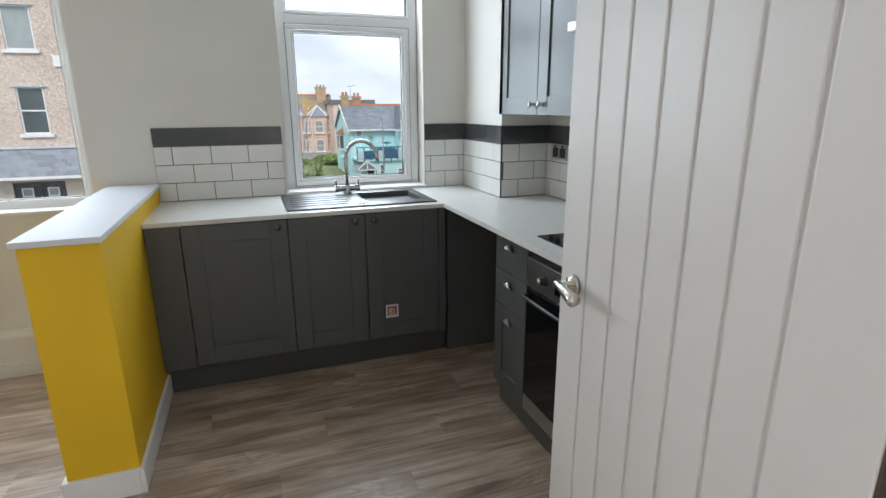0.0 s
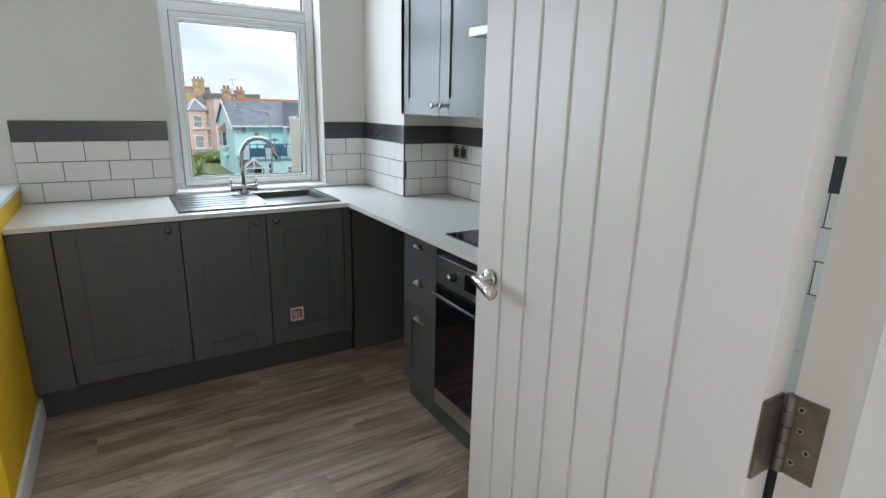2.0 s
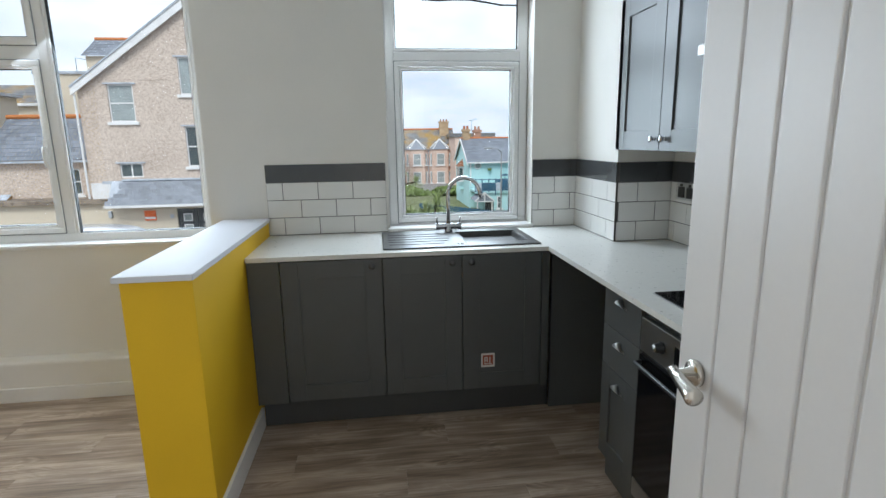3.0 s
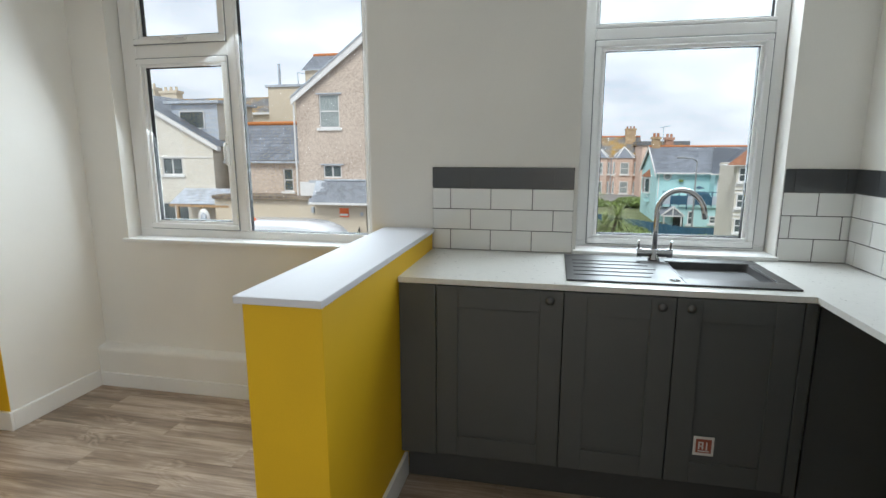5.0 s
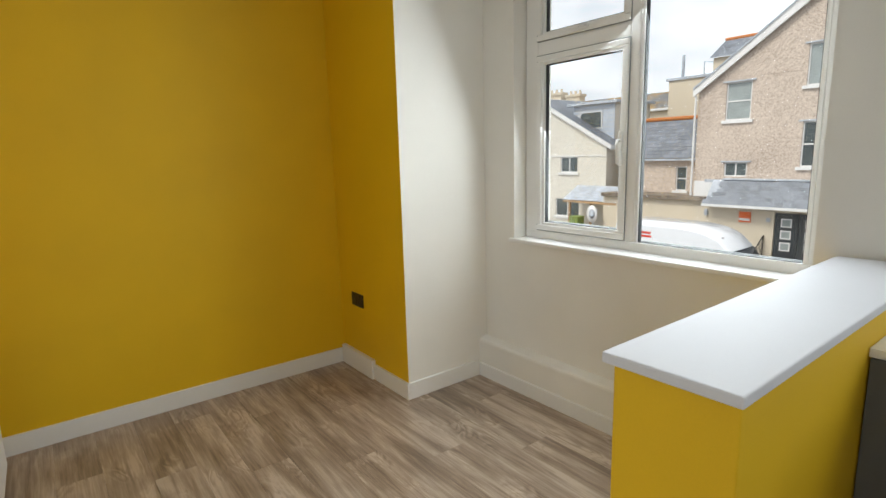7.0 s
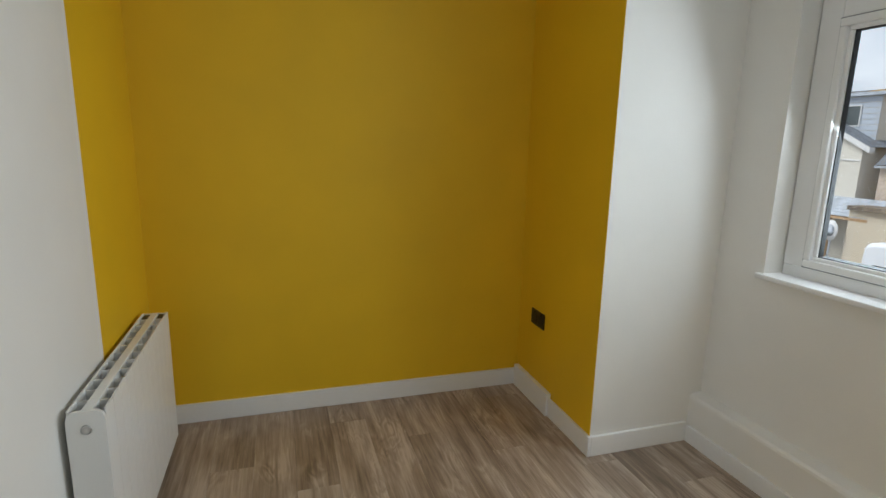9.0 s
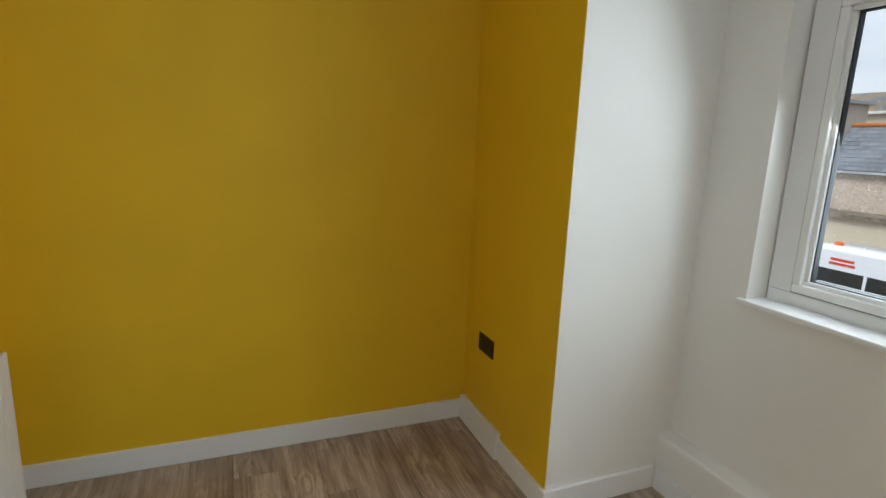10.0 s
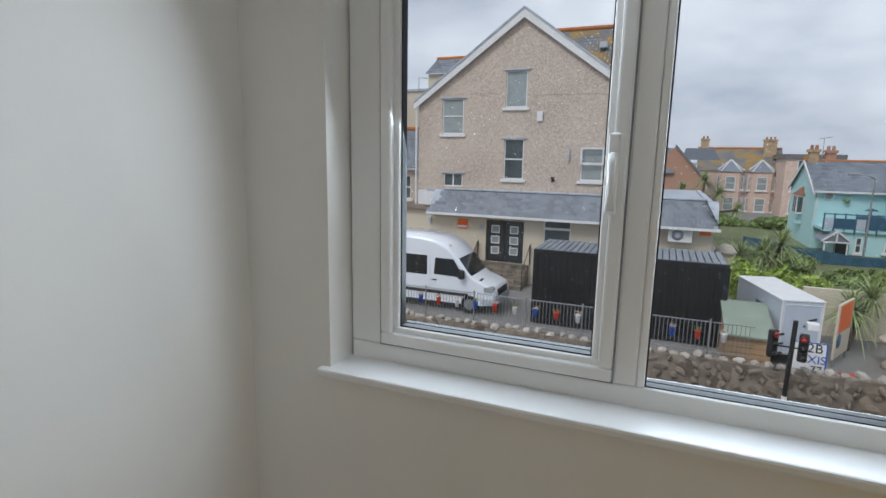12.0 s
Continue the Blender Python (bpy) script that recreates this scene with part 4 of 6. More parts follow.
piece = prism([(WT[0], WT[3]), (WT[1], WT[3]), (WT[1], roof_z(WT[1])), (GX, GZ), (WT[0], roof_z(WT[0]))], 26.0, 26.3)
tmp = bpy.data.meshes.new("tmp")
piece.to_mesh(tmp)
piece.free()
gable.from_mesh(tmp)
bpy.data.meshes.remove(tmp)
add_box(gable, WT[0], WT[1], 26.0, 26.3, 3.6, 3.67)
part("gable", gable, DASH, house, "beige pebbledash gable")
part("side_wall", box(-3.25, -2.95, 26.3, 28.6, -4.4, 3.9), DASH, house)
part("side_wall", box(-12.72, -12.42, 26.3, 36, -4.4, 4.0), DASH, house)
part("string_course", box(-12.70, -8.55, 25.985, 25.999, 4.30, 4.325), DASH, house)
part("string_course", box(-7.25, -3.0, 25.985, 25.999, 4.18, 4.205), DASH, house)
far_window(house, *WA[:4], 26.0, glass=BLIND)
far_window(house, *WT[:4], 26.0, "none", glass=BLIND)
far_window(house, *WB[:4], 26.0)
far_window(house, *WC[:4], 26.0, glass=BLIND)
far_window(house, *WD[:4], 26.0, "mullion", sill=False)
part("open_sash", ring_bm(-4.92, -3.93, 1.22, 1.93, 0.07, 25.86, 25.92, 0), TRIM, house, "white top sash tilted open")
for hood_w in (WA, WT, WB, WD):
    part("lintel", box(hood_w[0] - 0.14, hood_w[1] + 0.14, 25.93, 26.0, hood_w[3], hood_w[3] + 0.06), LEAD, house, "thin dark drip ledge")
for s in (-1, 1):
    xe = GX + (5.0 if s > 0 else -5.25)
    part("bargeboard", prism([(GX, GZ + 0.12), (xe, roof_z(xe) + 0.12), (xe, roof_z(xe) - 0.22), (GX, GZ - 0.28)], 25.80, 25.86), TRIM, house, "white bargeboard")
    part("verge", prism([(GX, GZ + 0.19), (xe, roof_z(xe) + 0.19), (xe, roof_z(xe) + 0.11), (GX, GZ + 0.11)], 25.76, 26.3), LEAD, house, "dark slate verge")
    slates(house, (xe, 26.3, roof_z(xe) + 0.13), (0, 2.6 if s > 0 else 9, 0), (GX - xe, 0, GZ - roof_z(xe)), 0.35, 0.3, SLATE_OLD)
part("eave", box(-3.0, -2.62, 25.88, 28.8, roof_z(-2.65) - 0.14, roof_z(-2.65) + 0.10), TRIM, house, "white boxed eave")
part("downpipe", tube((-12.80, 25.9, -0.9), (-12.80, 25.9, 3.7), 0.05, seg=8), TRIM, house, "white downpipe")
part("downpipe", tube((-3.08, 25.9, 0.0), (-3.08, 25.9, 3.8), 0.05, seg=8), TRIM, house, "white downpipe")
part("render_patch", box(-12.70, -11.62, 25.96, 25.999, -1.0, -0.2), TRIM, house, "white painted patch at the foot of the wall")
part("alarm_box", box(-6.92, -6.66, 25.9, 26.0, 3.05, 3.48, 0.02), TRIM, house, "white alarm box")
part("vent", box(-6.15, -6.0, 25.95, 26.0, 0.42, 0.62), BLACK, house)
part("bracket", box(-5.47, -5.40, 25.9, 26.0, 1.3, 1.95), LEAD, house)
# wing behind, with its lichened roof
slates(house, (-9.5, 28.2, 4.1), (6.7, 0, 0), (0, 4.6, 4.2), 0.35, 0.3, SLATE_OLD, seed=3, right_cut=lambda b: 1.0 - 0.16 * b)
part("wing_ridge", tube((-9.5, 32.8, 8.36), (-3.85, 32.8, 8.36), 0.13, seg=8), RIDGE, house, "orange ridge tiles")
part("wing_verge", tube((-2.8, 28.15, 4.1), (-3.87, 32.8, 8.36), 0.07, seg=6), TRIM, house, "white verge")
for vx in (-6.55, -5.05):
    part("roof_vent", box(vx, vx + 0.35, 31.0, 31.4, 7.0, 7.3), LEAD, house)
part("dormer_wall", box(-13.6, -11.5, 29, 31, 4.0, 5.75), CREAM, house)
slates(house, (-13.7, 28.8, 5.75), (3.2, 0, 0), (0, 1.6, 1.0), 0.35, 0.3, SLATE, seed=5)
part("dormer_ridge", tube((-13.7, 30.4, 6.78), (-10.5, 30.4, 6.78), 0.09, seg=8), RIDGE, house, "orange ridge tiles")

# single-storey front with a slate skirt roof
shop = thing("annexe", "cream single-storey annexe with a slate skirt roof", "building", (0, 0, 0))
DR, BW, RW = (-9.0, -7.2, -3.40, -1.43), (-6.30, -5.09, -3.0, -1.29), (-3.35, -1.75, -2.45, -1.25)
part("wall", holed(-17.5, 0.5, 25.62, 25.9, -4.4, -1.0, [DR, BW, RW]), CREAM, shop, "cream painted wall")
part("side_wall", box(0.25, 0.5, 25.9, 34, -4.4, -1.0), CREAM, shop)
part("flat_roof", box(-12.2, 0.4, 25.95, 34, -0.25, -0.12), LEAD, shop, "grey flat roof")
part("fascia", box(-11.85, 0.72, 25.02, 25.10, -1.27, -1.16), TRIM, shop, "white fascia and gutter")
part("soffit", box(-11.8, 0.66, 25.1, 25.62, -1.22, -1.18), TRIM, shop)
part("flashing", box(-11.3, 0.2, 25.78, 25.97, -0.13, -0.05, 0.02), LEAD, shop, "grey lead flashing")
part("skirt_backing", prism([(25.08, -1.2), (25.9, -1.2), (25.9, -0.14)], -11.75, 0.62, "x"), LEAD, shop)
slates(shop, (0.70, 25.06, -1.16), (0, 8, 0), (-0.6, 0, 1.08), 0.3, 0.19, SLATE, seed=9)
far_window(shop, *BW[:4], 25.62, "none", sill=False)
part("transom", box(-6.28, -5.11, 25.66, 25.70, -1.72, -1.62), TRIM, shop)
far_window(shop, *RW[:4], 25.62, "mullion", sill=False)
part("red_board", box(-3.30, -1.80, 25.63, 25.665, -1.55, -1.30), RED, shop, "red board over the window")
for sx in (-1, 1):
    x0, x1 = (-8.98, -8.11) if sx < 0 else (-8.09, -7.22)
    leafd = part("door", box(x0, x1, 25.66, 25.72, -3.38, -1.45, 0.01), DARKDOOR, shop, "charcoal panelled entrance door")
    for k in range(3):
        zc = -1.85 - k * 0.5
        part("pane_surround", ring_bm((x0 + x1) / 2 - 0.2, (x0 + x1) / 2 + 0.2, zc - 0.18, zc + 0.18, 0.045, 25.64, 25.665, 0), TRIM, leafd)
        part("pane", box((x0 + x1) / 2 - 0.15, (x0 + x1) / 2 + 0.15, 25.648, 25.658, zc - 0.13, zc + 0.13), BLIND, leafd)
for k in range(5):
    part("step", box(-9.3, -6.9, 24.2 + k * 0.28, 25.62, YARD + k * 0.18, YARD + (k + 1) * 0.18, 0.01), WALLSTONE, shop, "dark entrance step")
for rx in (-9.35, -6.85):
    part("handrail", sweep([(rx, 24.2, YARD), (rx, 24.2, YARD + 0.95), (rx, 25.55, YARD + 1.85), (rx, 25.55, YARD + 0.9)], 0.025, 8), BLACK, shop, "black handrail")
for k in range(9):
    part("baluster", tube((-9.35, 24.3 + k * 0.14, YARD + 0.1 + k * 0.09), (-9.35, 24.3 + k * 0.14, YARD + 1.0 + k * 0.09), 0.012, seg=6), BLACK, shop)
part("sign", box(-10.40, -9.92, 25.56, 25.61, -1.93, -1.48), ORANGE, shop, "orange square sign")
part("sign_strip", box(-10.38, -9.94, 25.545, 25.558, -1.86, -1.76), TRIM, shop)
part("sign", box(0.02, 0.42, 25.56, 25.61, -1.5, -1.3), ORANGE, shop, "orange sign")
part("wall_lamp", box(-11.92, -11.78, 25.5, 25.62, -1.75, -1.45, 0.02), LEAD, shop, "small wall lamp")
part("wall_plate", box(-9.3, -9.15, 25.58, 25.62, -1.85, -1.68), LEAD, shop)
ac = part("air_conditioner", box(-1.15, -0.26, 25.25, 25.58, -1.80, -1.20, 0.02), TRIM, shop, "white outdoor air-conditioning unit")
part("fan_grille", lathe([(0.0, 0), (0.2, 0), (0.22, 0.02), (0.0, 0.03)], Matrix.Translation((-0.8, 25.25, -1.5)) @ Vector((0, -1, 0)).to_track_quat("Z", "Y").to_matrix().to_4x4()), LEAD, ac, "round fan grille")
part("ac_shelf", box(-1.4, -0.1, 25.3, 25.62, -1.14, -1.10), LEAD, shop)
part("lower_roof", box(-17.5, -11.9, 25.4, 28, -1.1, -0.92), WALLSTONE, shop, "dark felt roof edge")
SLATE_ROW = bpy.data.meshes.new("slate")
sl = box(0.004, 0.296, 0.0, 0.235, 0.0, 0.014)
sl.to_mesh(SLATE_ROW)
sl.free()
SLATE_ROW.materials.append(SLATE)
skirt = part("skirt_roof", box(-11.6, 0.3, 25.9, 25.93, -0.3, -0.15), LEAD, shop, "blue-grey slate skirt roof")
tilt = math.atan2(1.06, 0.82)
for j in range(7):
    for i in range(42):
        x0 = -11.82 + i * 0.3 + (j % 2) * 0.15 - 0.02 + j * 0.0
        if x0 < -11.84 + j * 0.085 or x0 > 0.42 - j * 0.085:
            continue
        s = new("slate", SLATE_ROW)
        s.parent = skirt
        s.matrix_local = Matrix.Translation((x0, 25.055 + j * 0.117, -1.165 + j * 0.151)) @ Matrix.Rotation(tilt + 0.05, 4, "X")

# pebbledash back wing with its own slate roof
wing = thing("outbuilding", "pebbledash back wing with a slate roof and orange ridge", "building", (0, 0, 0))
part("wall", holed(-17.6, -12.75, 27.2, 27.5, -1.2, 0.85, [(-14.30, -13.72, -0.80, 0.42)]), DASH, wing)
far_window(wing, -14.30, -13.72, -0.80, 0.42, 27.2)
slates(wing, (-17.7, 27.0, 0.85), (4.85, 0, 0), (0, 2.2, 2.0), 0.35, 0.28, SLATE, seed=11)
part("ridge", tube((-17.7, 29.2, 2.92), (-12.8, 29.2, 2.92), 0.11, seg=8), RIDGE, wing, "orange ridge tiles")
part("gutter", box(-17.7, -12.8, 26.92, 27.02, 0.72, 0.82), LEAD, wing)
part("downpipe", tube((-13.2, 27.1, -1.0), (-13.2, 27.1, 0.75), 0.05, seg=8), LEAD, wing)
tall = thing("building", "cream flat-roofed building beyond the back wing", "building", (0, 0, 0))
part("wall", box(-18.2, -15.2, 33, 37, -4.5, 5.4), CREAM, tall)
part("roof", box(-18.35, -15.1, 32.9, 37, 5.4, 5.55), LEAD, tall)
part("flue", tube((-17.6, 33.5, 5.5), (-17.6, 33.5, 6.9), 0.09, seg=8), LEAD, tall)
part("aerial", sweep([(-16.2, 33.3, 5.5), (-16.2, 33.3, 6.3), (-15.6, 33.3, 6.2)], 0.03, 6), LEAD, tall)
terrace = thing("terrace", "row of cream houses with slate roofs and a long gutter", "houses", (0, 0, 0))
part("wall", holed(-36, -18.0, 36, 36.3, -4.5, 3.9, [(-25.2, -24.4, 1.9, 3.3), (-22.4, -21.5, 2.3, 3.4)]), CREAM, terrace)
far_window(terrace, -25.2, -24.4, 1.9, 3.3, 36)
far_window(terrace, -22.4, -21.5, 2.3, 3.4, 36, "mullion")
part("gutter", box(-36, -18.0, 35.7, 36.0, 3.9, 4.05), TRIM, terrace)
slates(terrace, (-36, 35.8, 4.05), (18, 0, 0), (0, 2.4, 1.3), 0.5, 0.4, SLATE_OLD, seed=13)
chimney(terrace, -31.0, 37.6, 4.6, 6.2, 1.6, 0.7, 3, CREAM)
chimney(terrace, -29.0, 37.6, 4.6, 5.9, 1.4, 0.7, 3, CREAM)

# cream house with a dormer
cream = thing("house", "cream rendered house with a white boarded dormer", "house", (0, 0, 0))
CW1, CW2 = (-21.65, -20.35, 0.05, 0.98), (-22.0, -20.2, -2.65, -1.55)
part("wall", holed(-28, -18.35, 27.0, 27.3, -4.4, -0.5, [CW2]), OFFWHITE, cream)
part("wall", holed(-28, -18.35, 27.0, 27.3, -0.5, 1.6, [CW1]), OFFWHITE, cream)
part("gable", prism([(-28, 1.6), (-18.35, 1.6), (-23.4, 4.4), (-28, 2.6)], 27.0, 27.3), OFFWHITE, cream)
part("string_line", box(-28, -18.33, 26.96, 27.0, 1.0, 1.06), TRIM, cream)
far_window(cream, *CW1[:4], 27.0, "mullion")
far_window(cream, *CW2[:4], 27.0, "mullion")
part("side_wall", box(-18.6, -18.35, 27.3, 35, -4.4, 1.5), OFFWHITE, cream)
part("verge", prism([(-23.4, 4.62), (-17.9, 1.62), (-17.9, 1.36), (-23.4, 4.34)], 26.75, 27.1), TRIM, cream, "white bargeboard")
slates(cream, (-17.9, 26.75, 1.62), (0, 8, 0), (-5.5, 0, 3.0), 0.4, 0.3, SLATE, seed=15)
dorm = part("dormer", box(-21.4, -18.5, 27.9, 31.5, 1.4, 4.0), OFFWHITE, cream, "pale boarded dormer")
for k in range(8):
    part("board", box(-21.42, -18.48, 27.87, 27.899, 1.9 + k * 0.26, 2.13 + k * 0.26), BOXGREY, dorm)
part("dormer_roof", box(-21.7, -18.2, 27.6, 31.6, 4.0, 4.15), LEAD, dorm)
far_window(dorm, -20.9, -19.3, 2.6, 3.6, 27.76, "none", sill=False)
porch = thing("porch", "timber porch with a pale tiled roof", "porch", (0, 0, 0))
slates(porch, (-20.3, 25.6, -1.45), (3.6, 0, 0), (0, 1.4, 0.75), 0.3, 0.25, LEAD, seed=17)
part("roof_board", prism([(25.6, -1.5), (27.0, -0.75), (27.0, -0.85), (25.6, -1.6)], -20.3, -16.7, "x"), TIMBER, porch)
for px in (-19.9, -18.4, -17.2):
    part("post", box(px - 0.06, px + 0.06, 25.7, 25.82, YARD, -1.5), TIMBER, porch, "orange-brown timber post")
bin_t = thing("wheelie_bin", "dark green wheelie bin in the porch", "bin", (-19.1, 25.4, YARD))
part("body", box(-0.3, 0.3, -0.3, 0.3, 0.06, 1.0, 0.04), LEAF, bin_t)
part("lid", box(-0.32, 0.32, -0.34, 0.32, 1.0, 1.08, 0.03), LEAF, bin_t)
bin_t.location.z = YARD + 0.9
stand = part("plinth_block", box(-0.5, 0.5, -0.5, 0.5, -0.9, 0.0), WALLSTONE, bin_t)
disc = thing("round_sign", "round white sign on a post", "sign", (-17.9, 25.2, -2.1))
part("plate", lathe([(0, 0), (0.34, 0), (0.34, 0.03), (0, 0.03)], Matrix.Scale(1.4, 4, (0, 0, 1)) @ Vector((0, -1, 0)).to_track_quat("Z", "Y").to_matrix().to_4x4()), TRIM, disc)
part("rim_print", lathe([(0.18, 0.031), (0.2, 0.034), (0, 0.034)], Matrix.Scale(1.4, 4, (0, 0, 1)) @ Vector((0, -1, 0)).to_track_quat("Z", "Y").to_matrix().to_4x4()), LEAD, disc)
part("post", tube((0, 0.05, -2.2), (0, 0.05, 0.3), 0.04, seg=8), LEAD, disc)

# ---- minibus ----
van = thing("minibus", "white high-roof minibus parked in the yard", "van", (-6.8, 20.0, YARD + 0.02))
prof = [(0.0, 0.42), (0.03, 0.80), (-0.10, 1.02), (-0.92, 1.32), (-1.50, 2.06), (-1.92, 2.46), (-2.5, 2.68), (-3.4, 2.78), (-5.9, 2.78), (-6.15, 2.6), (-6.18, 0.45), (-5.7, 0.32), (-0.4, 0.32)]
for _ in range(2):  # corners cut twice, so that the outline runs in curves
    prof = [((1 - k) * p[0] + k * q[0], (1 - k) * p[1] + k * q[1]) for p, q in zip(prof, prof[1:] + prof[:1]) for k in (0.16, 0.84)]
vb = bmesh.new()
rings_v = []
for yy, kx, kz in ((0.0, 0.975, 0.93), (0.03, 0.99, 0.968), (0.10, 1.0, 1.0), (1.85, 1.0, 1.0), (1.92, 0.99, 0.968), (1.95, 0.975, 0.93)):
    rings_v.append([vb.verts.new((-3.1 + (u + 3.1) * kx, yy, 0.9 + (v - 0.9) * (kz if v > 0.9 else 1.0))) for u, v in prof])
for r0, r1 in zip(rings_v, rings_v[1:]):
    for i in range(len(prof)):
        j = (i + 1) % len(prof)
        vb.faces.new((r0[i], r0[j], r1[j], r1[i])).smooth = True
vb.faces.new(rings_v[0])
vb.faces.new(rings_v[-1][::-1])
bmesh.ops.recalc_face_normals(vb, faces=vb.faces)
part("body", vb, VANWHITE, van)
part("windscreen", prism([(-0.93, 1.37), (-0.99, 1.33), (-1.50, 1.97), (-1.43, 2.01)], 0.14, 1.81), VANGLASS, van, "dark windscreen")
part("side_glass", prism([(-1.15, 1.32), (-1.62, 1.98), (-2.35, 1.98), (-2.40, 1.36)], -0.012, 0.02), VANGLASS, van, "dark cab window")
for a, b2 in ((-4.05, -2.68), (-5.75, -4.15)):
    part("side_glass", box(a, b2, -0.012, 0.02, 1.30, 2.04, 0.008), VANGLASS, van, "dark passenger window")
part("side_strip", box(-5.9, -1.0, -0.02, 0.02, 0.62, 0.74, 0.008), TYRE, van)
part("bumper", box(-0.5, 0.04, -0.01, 1.96, 0.36, 0.62, 0.05), LEAD, van, "grey bumper")
part("headlight", box(-0.42, -0.06, -0.015, 0.3, 0.84, 1.06, 0.05), BLIND, van, "clear headlight")
part("grille", box(-0.02, 0.035, 0.4, 1.55, 0.68, 0.92, 0.01), TYRE, van)
part("mirror", box(-1.35, -1.15, -0.24, -0.02, 1.30, 1.62, 0.04), TYRE, van)
part("door_seam", box(-2.56, -2.55, -0.011, 0.0, 0.5, 2.1), LEAD, van)
part("door_handle", box(-2.48, -2.28, -0.03, 0.0, 1.12, 1.16, 0.008), TYRE, van)
part("bonnet_vent", box(-0.85, -0.6, 0.25, 0.6, 1.20, 1.235), TYRE, van)
part("beacon", lathe([(0.14, 0), (0.14, 0.06), (0.08, 0.12), (0, 0.12)], Matrix.Translation((-5.4, 0.6, 2.78))), ORANGE, van, "orange roof beacon")
part("roof_marker", box(-1.95, -1.87, 0.3, 0.42, 2.36, 2.44, 0.01), TYRE, van)
for lx, lz, lw in ((-4.85, 2.34, 0.75), (-4.85, 2.20, 0.80)):
    part("lettering_bar", box(lx - lw / 2, lx + lw / 2, -0.006, 0.0, lz, lz + 0.09), RED, van, "red lettering")
for wx in (-0.95, -5.0):
    wh = part("wheel", tube((wx, -0.01, 0.34), (wx, 0.22, 0.34), 0.34, seg=24), TYRE, van, "black tyre")
    part("rim", tube((wx, -0.02, 0.34), (wx, 0.0, 0.34), 0.2, seg=20), GALV, wh, "grey steel rim")


def text(parent, words, size, m, material, name="lettering"):
    cu = bpy.data.curves.new(name, "FONT")
    cu.body, cu.size, cu.extrude, cu.align_x, cu.align_y = words, size, 0.004, "CENTER", "CENTER"
    ob = new(name, cu)
    dg = bpy.context.evaluated_depsgraph_get()
    me = bpy.data.meshes.new_from_object(ob.evaluated_get(dg))
    bpy.data.objects.remove(ob)
    me.transform(m)
    me.materials.clear()
    me.materials.append(material)
    t = new(name, me)
    t.parent = parent
    return t


FACE_S = Matrix.Rotation(radians(90), 4, "X")

# ---- shipping container ----
cont = thing("shipping_container", "black corrugated shipping container with a grey roof", "container", (-5.44, 20.0, YARD + 0.03))
cb = bmesh.new()
L, D, H = 6.02, 2.44, 2.62


def corrugate(length, y, axis):
    pts, x = [], 0.08
    while x < length - 0.08:
        pts += [(x, 0.0), (x + 0.07, 0.0), (x + 0.1, 0.035), (x + 0.17, 0.035)]
        x += 0.2
    return pts


pts = corrugate(L, 0, "x")
lo_v = [cb.verts.new((px, d, 0.1)) for px, d in pts]
hi_v = [cb.verts.new((px, d, H - 0.1)) for px, d in pts]
for i in range(len(pts) - 1):
    cb.faces.new((lo_v[i], lo_v[i + 1], hi_v[i + 1], hi_v[i]))
part("side_sheet", cb, CONTAINER, cont, "black corrugated side")
for nm, a in (("bottom_rail", (0, L, -0.02, 0.08, 0.0, 0.14)), ("top_rail", (0, L, -0.02, 0.08, H - 0.12, H))):
    part(nm, box(*a, 0.01), CONTAINER, cont)
for px in (0.0, L - 0.1):
    part("corner_post", box(px, px + 0.1, -0.025, 0.1, 0, H, 0.01), CONTAINER, cont)
part("core", box(0.02, L - 0.02, 0.06, D, 0.05, H - 0.05), CONTAINER, cont)
rb = bmesh.new()
for k in range(29):
    x0 = 0.03 + k * 0.205
    add_box(rb, x0, x0 + 0.17, 0.03, D - 0.03, H - 0.02, H + 0.02, 0.01)
part("roof_sheet", rb, CONT_TOP, cont, "grey ribbed roof")
part("paint_scrape", prism([(3.62, 1.32), (3.66, 1.30), (3.80, 1.78), (3.76, 1.80)], -0.03, -0.024), TRIM, cont, "white paint scrape")

# ---- railings, wall and coloured buckets along the road ----
fence = thing("fence", "galvanised steel railing panels on the stone wall", "fence", (0, 17.75, -3.78))
FX0, FX1, FH = -10.2, 1.05, 0.92
bar_me = bpy.data.meshes.new("bar")
bb = tube((0, 0, 0.06), (0, 0, FH), 0.010, seg=6)
bb.to_mesh(bar_me)
bb.free()
bar_me.materials.append(GALV)
fx = FX0
while fx < FX1:
    part("post", tube((fx, 0, -0.5), (fx, 0, FH + 0.08), 0.028, seg=8), GALV, fence)
    part("rail", tube((fx, 0, FH), (min(fx + 1.7, FX1), 0, FH), 0.016, seg=6), GALV, fence)
    part("rail", tube((fx, 0, 0.08), (min(fx + 1.7, FX1), 0, 0.08), 0.014, seg=6), GALV, fence)
    k = 0.11
    while k < 1.65 and fx + k < FX1:
        o = new("bar", bar_me)
        o.parent = fence
        o.location = (fx + k, 0, 0)
        k += 0.105
    fx += 1.7

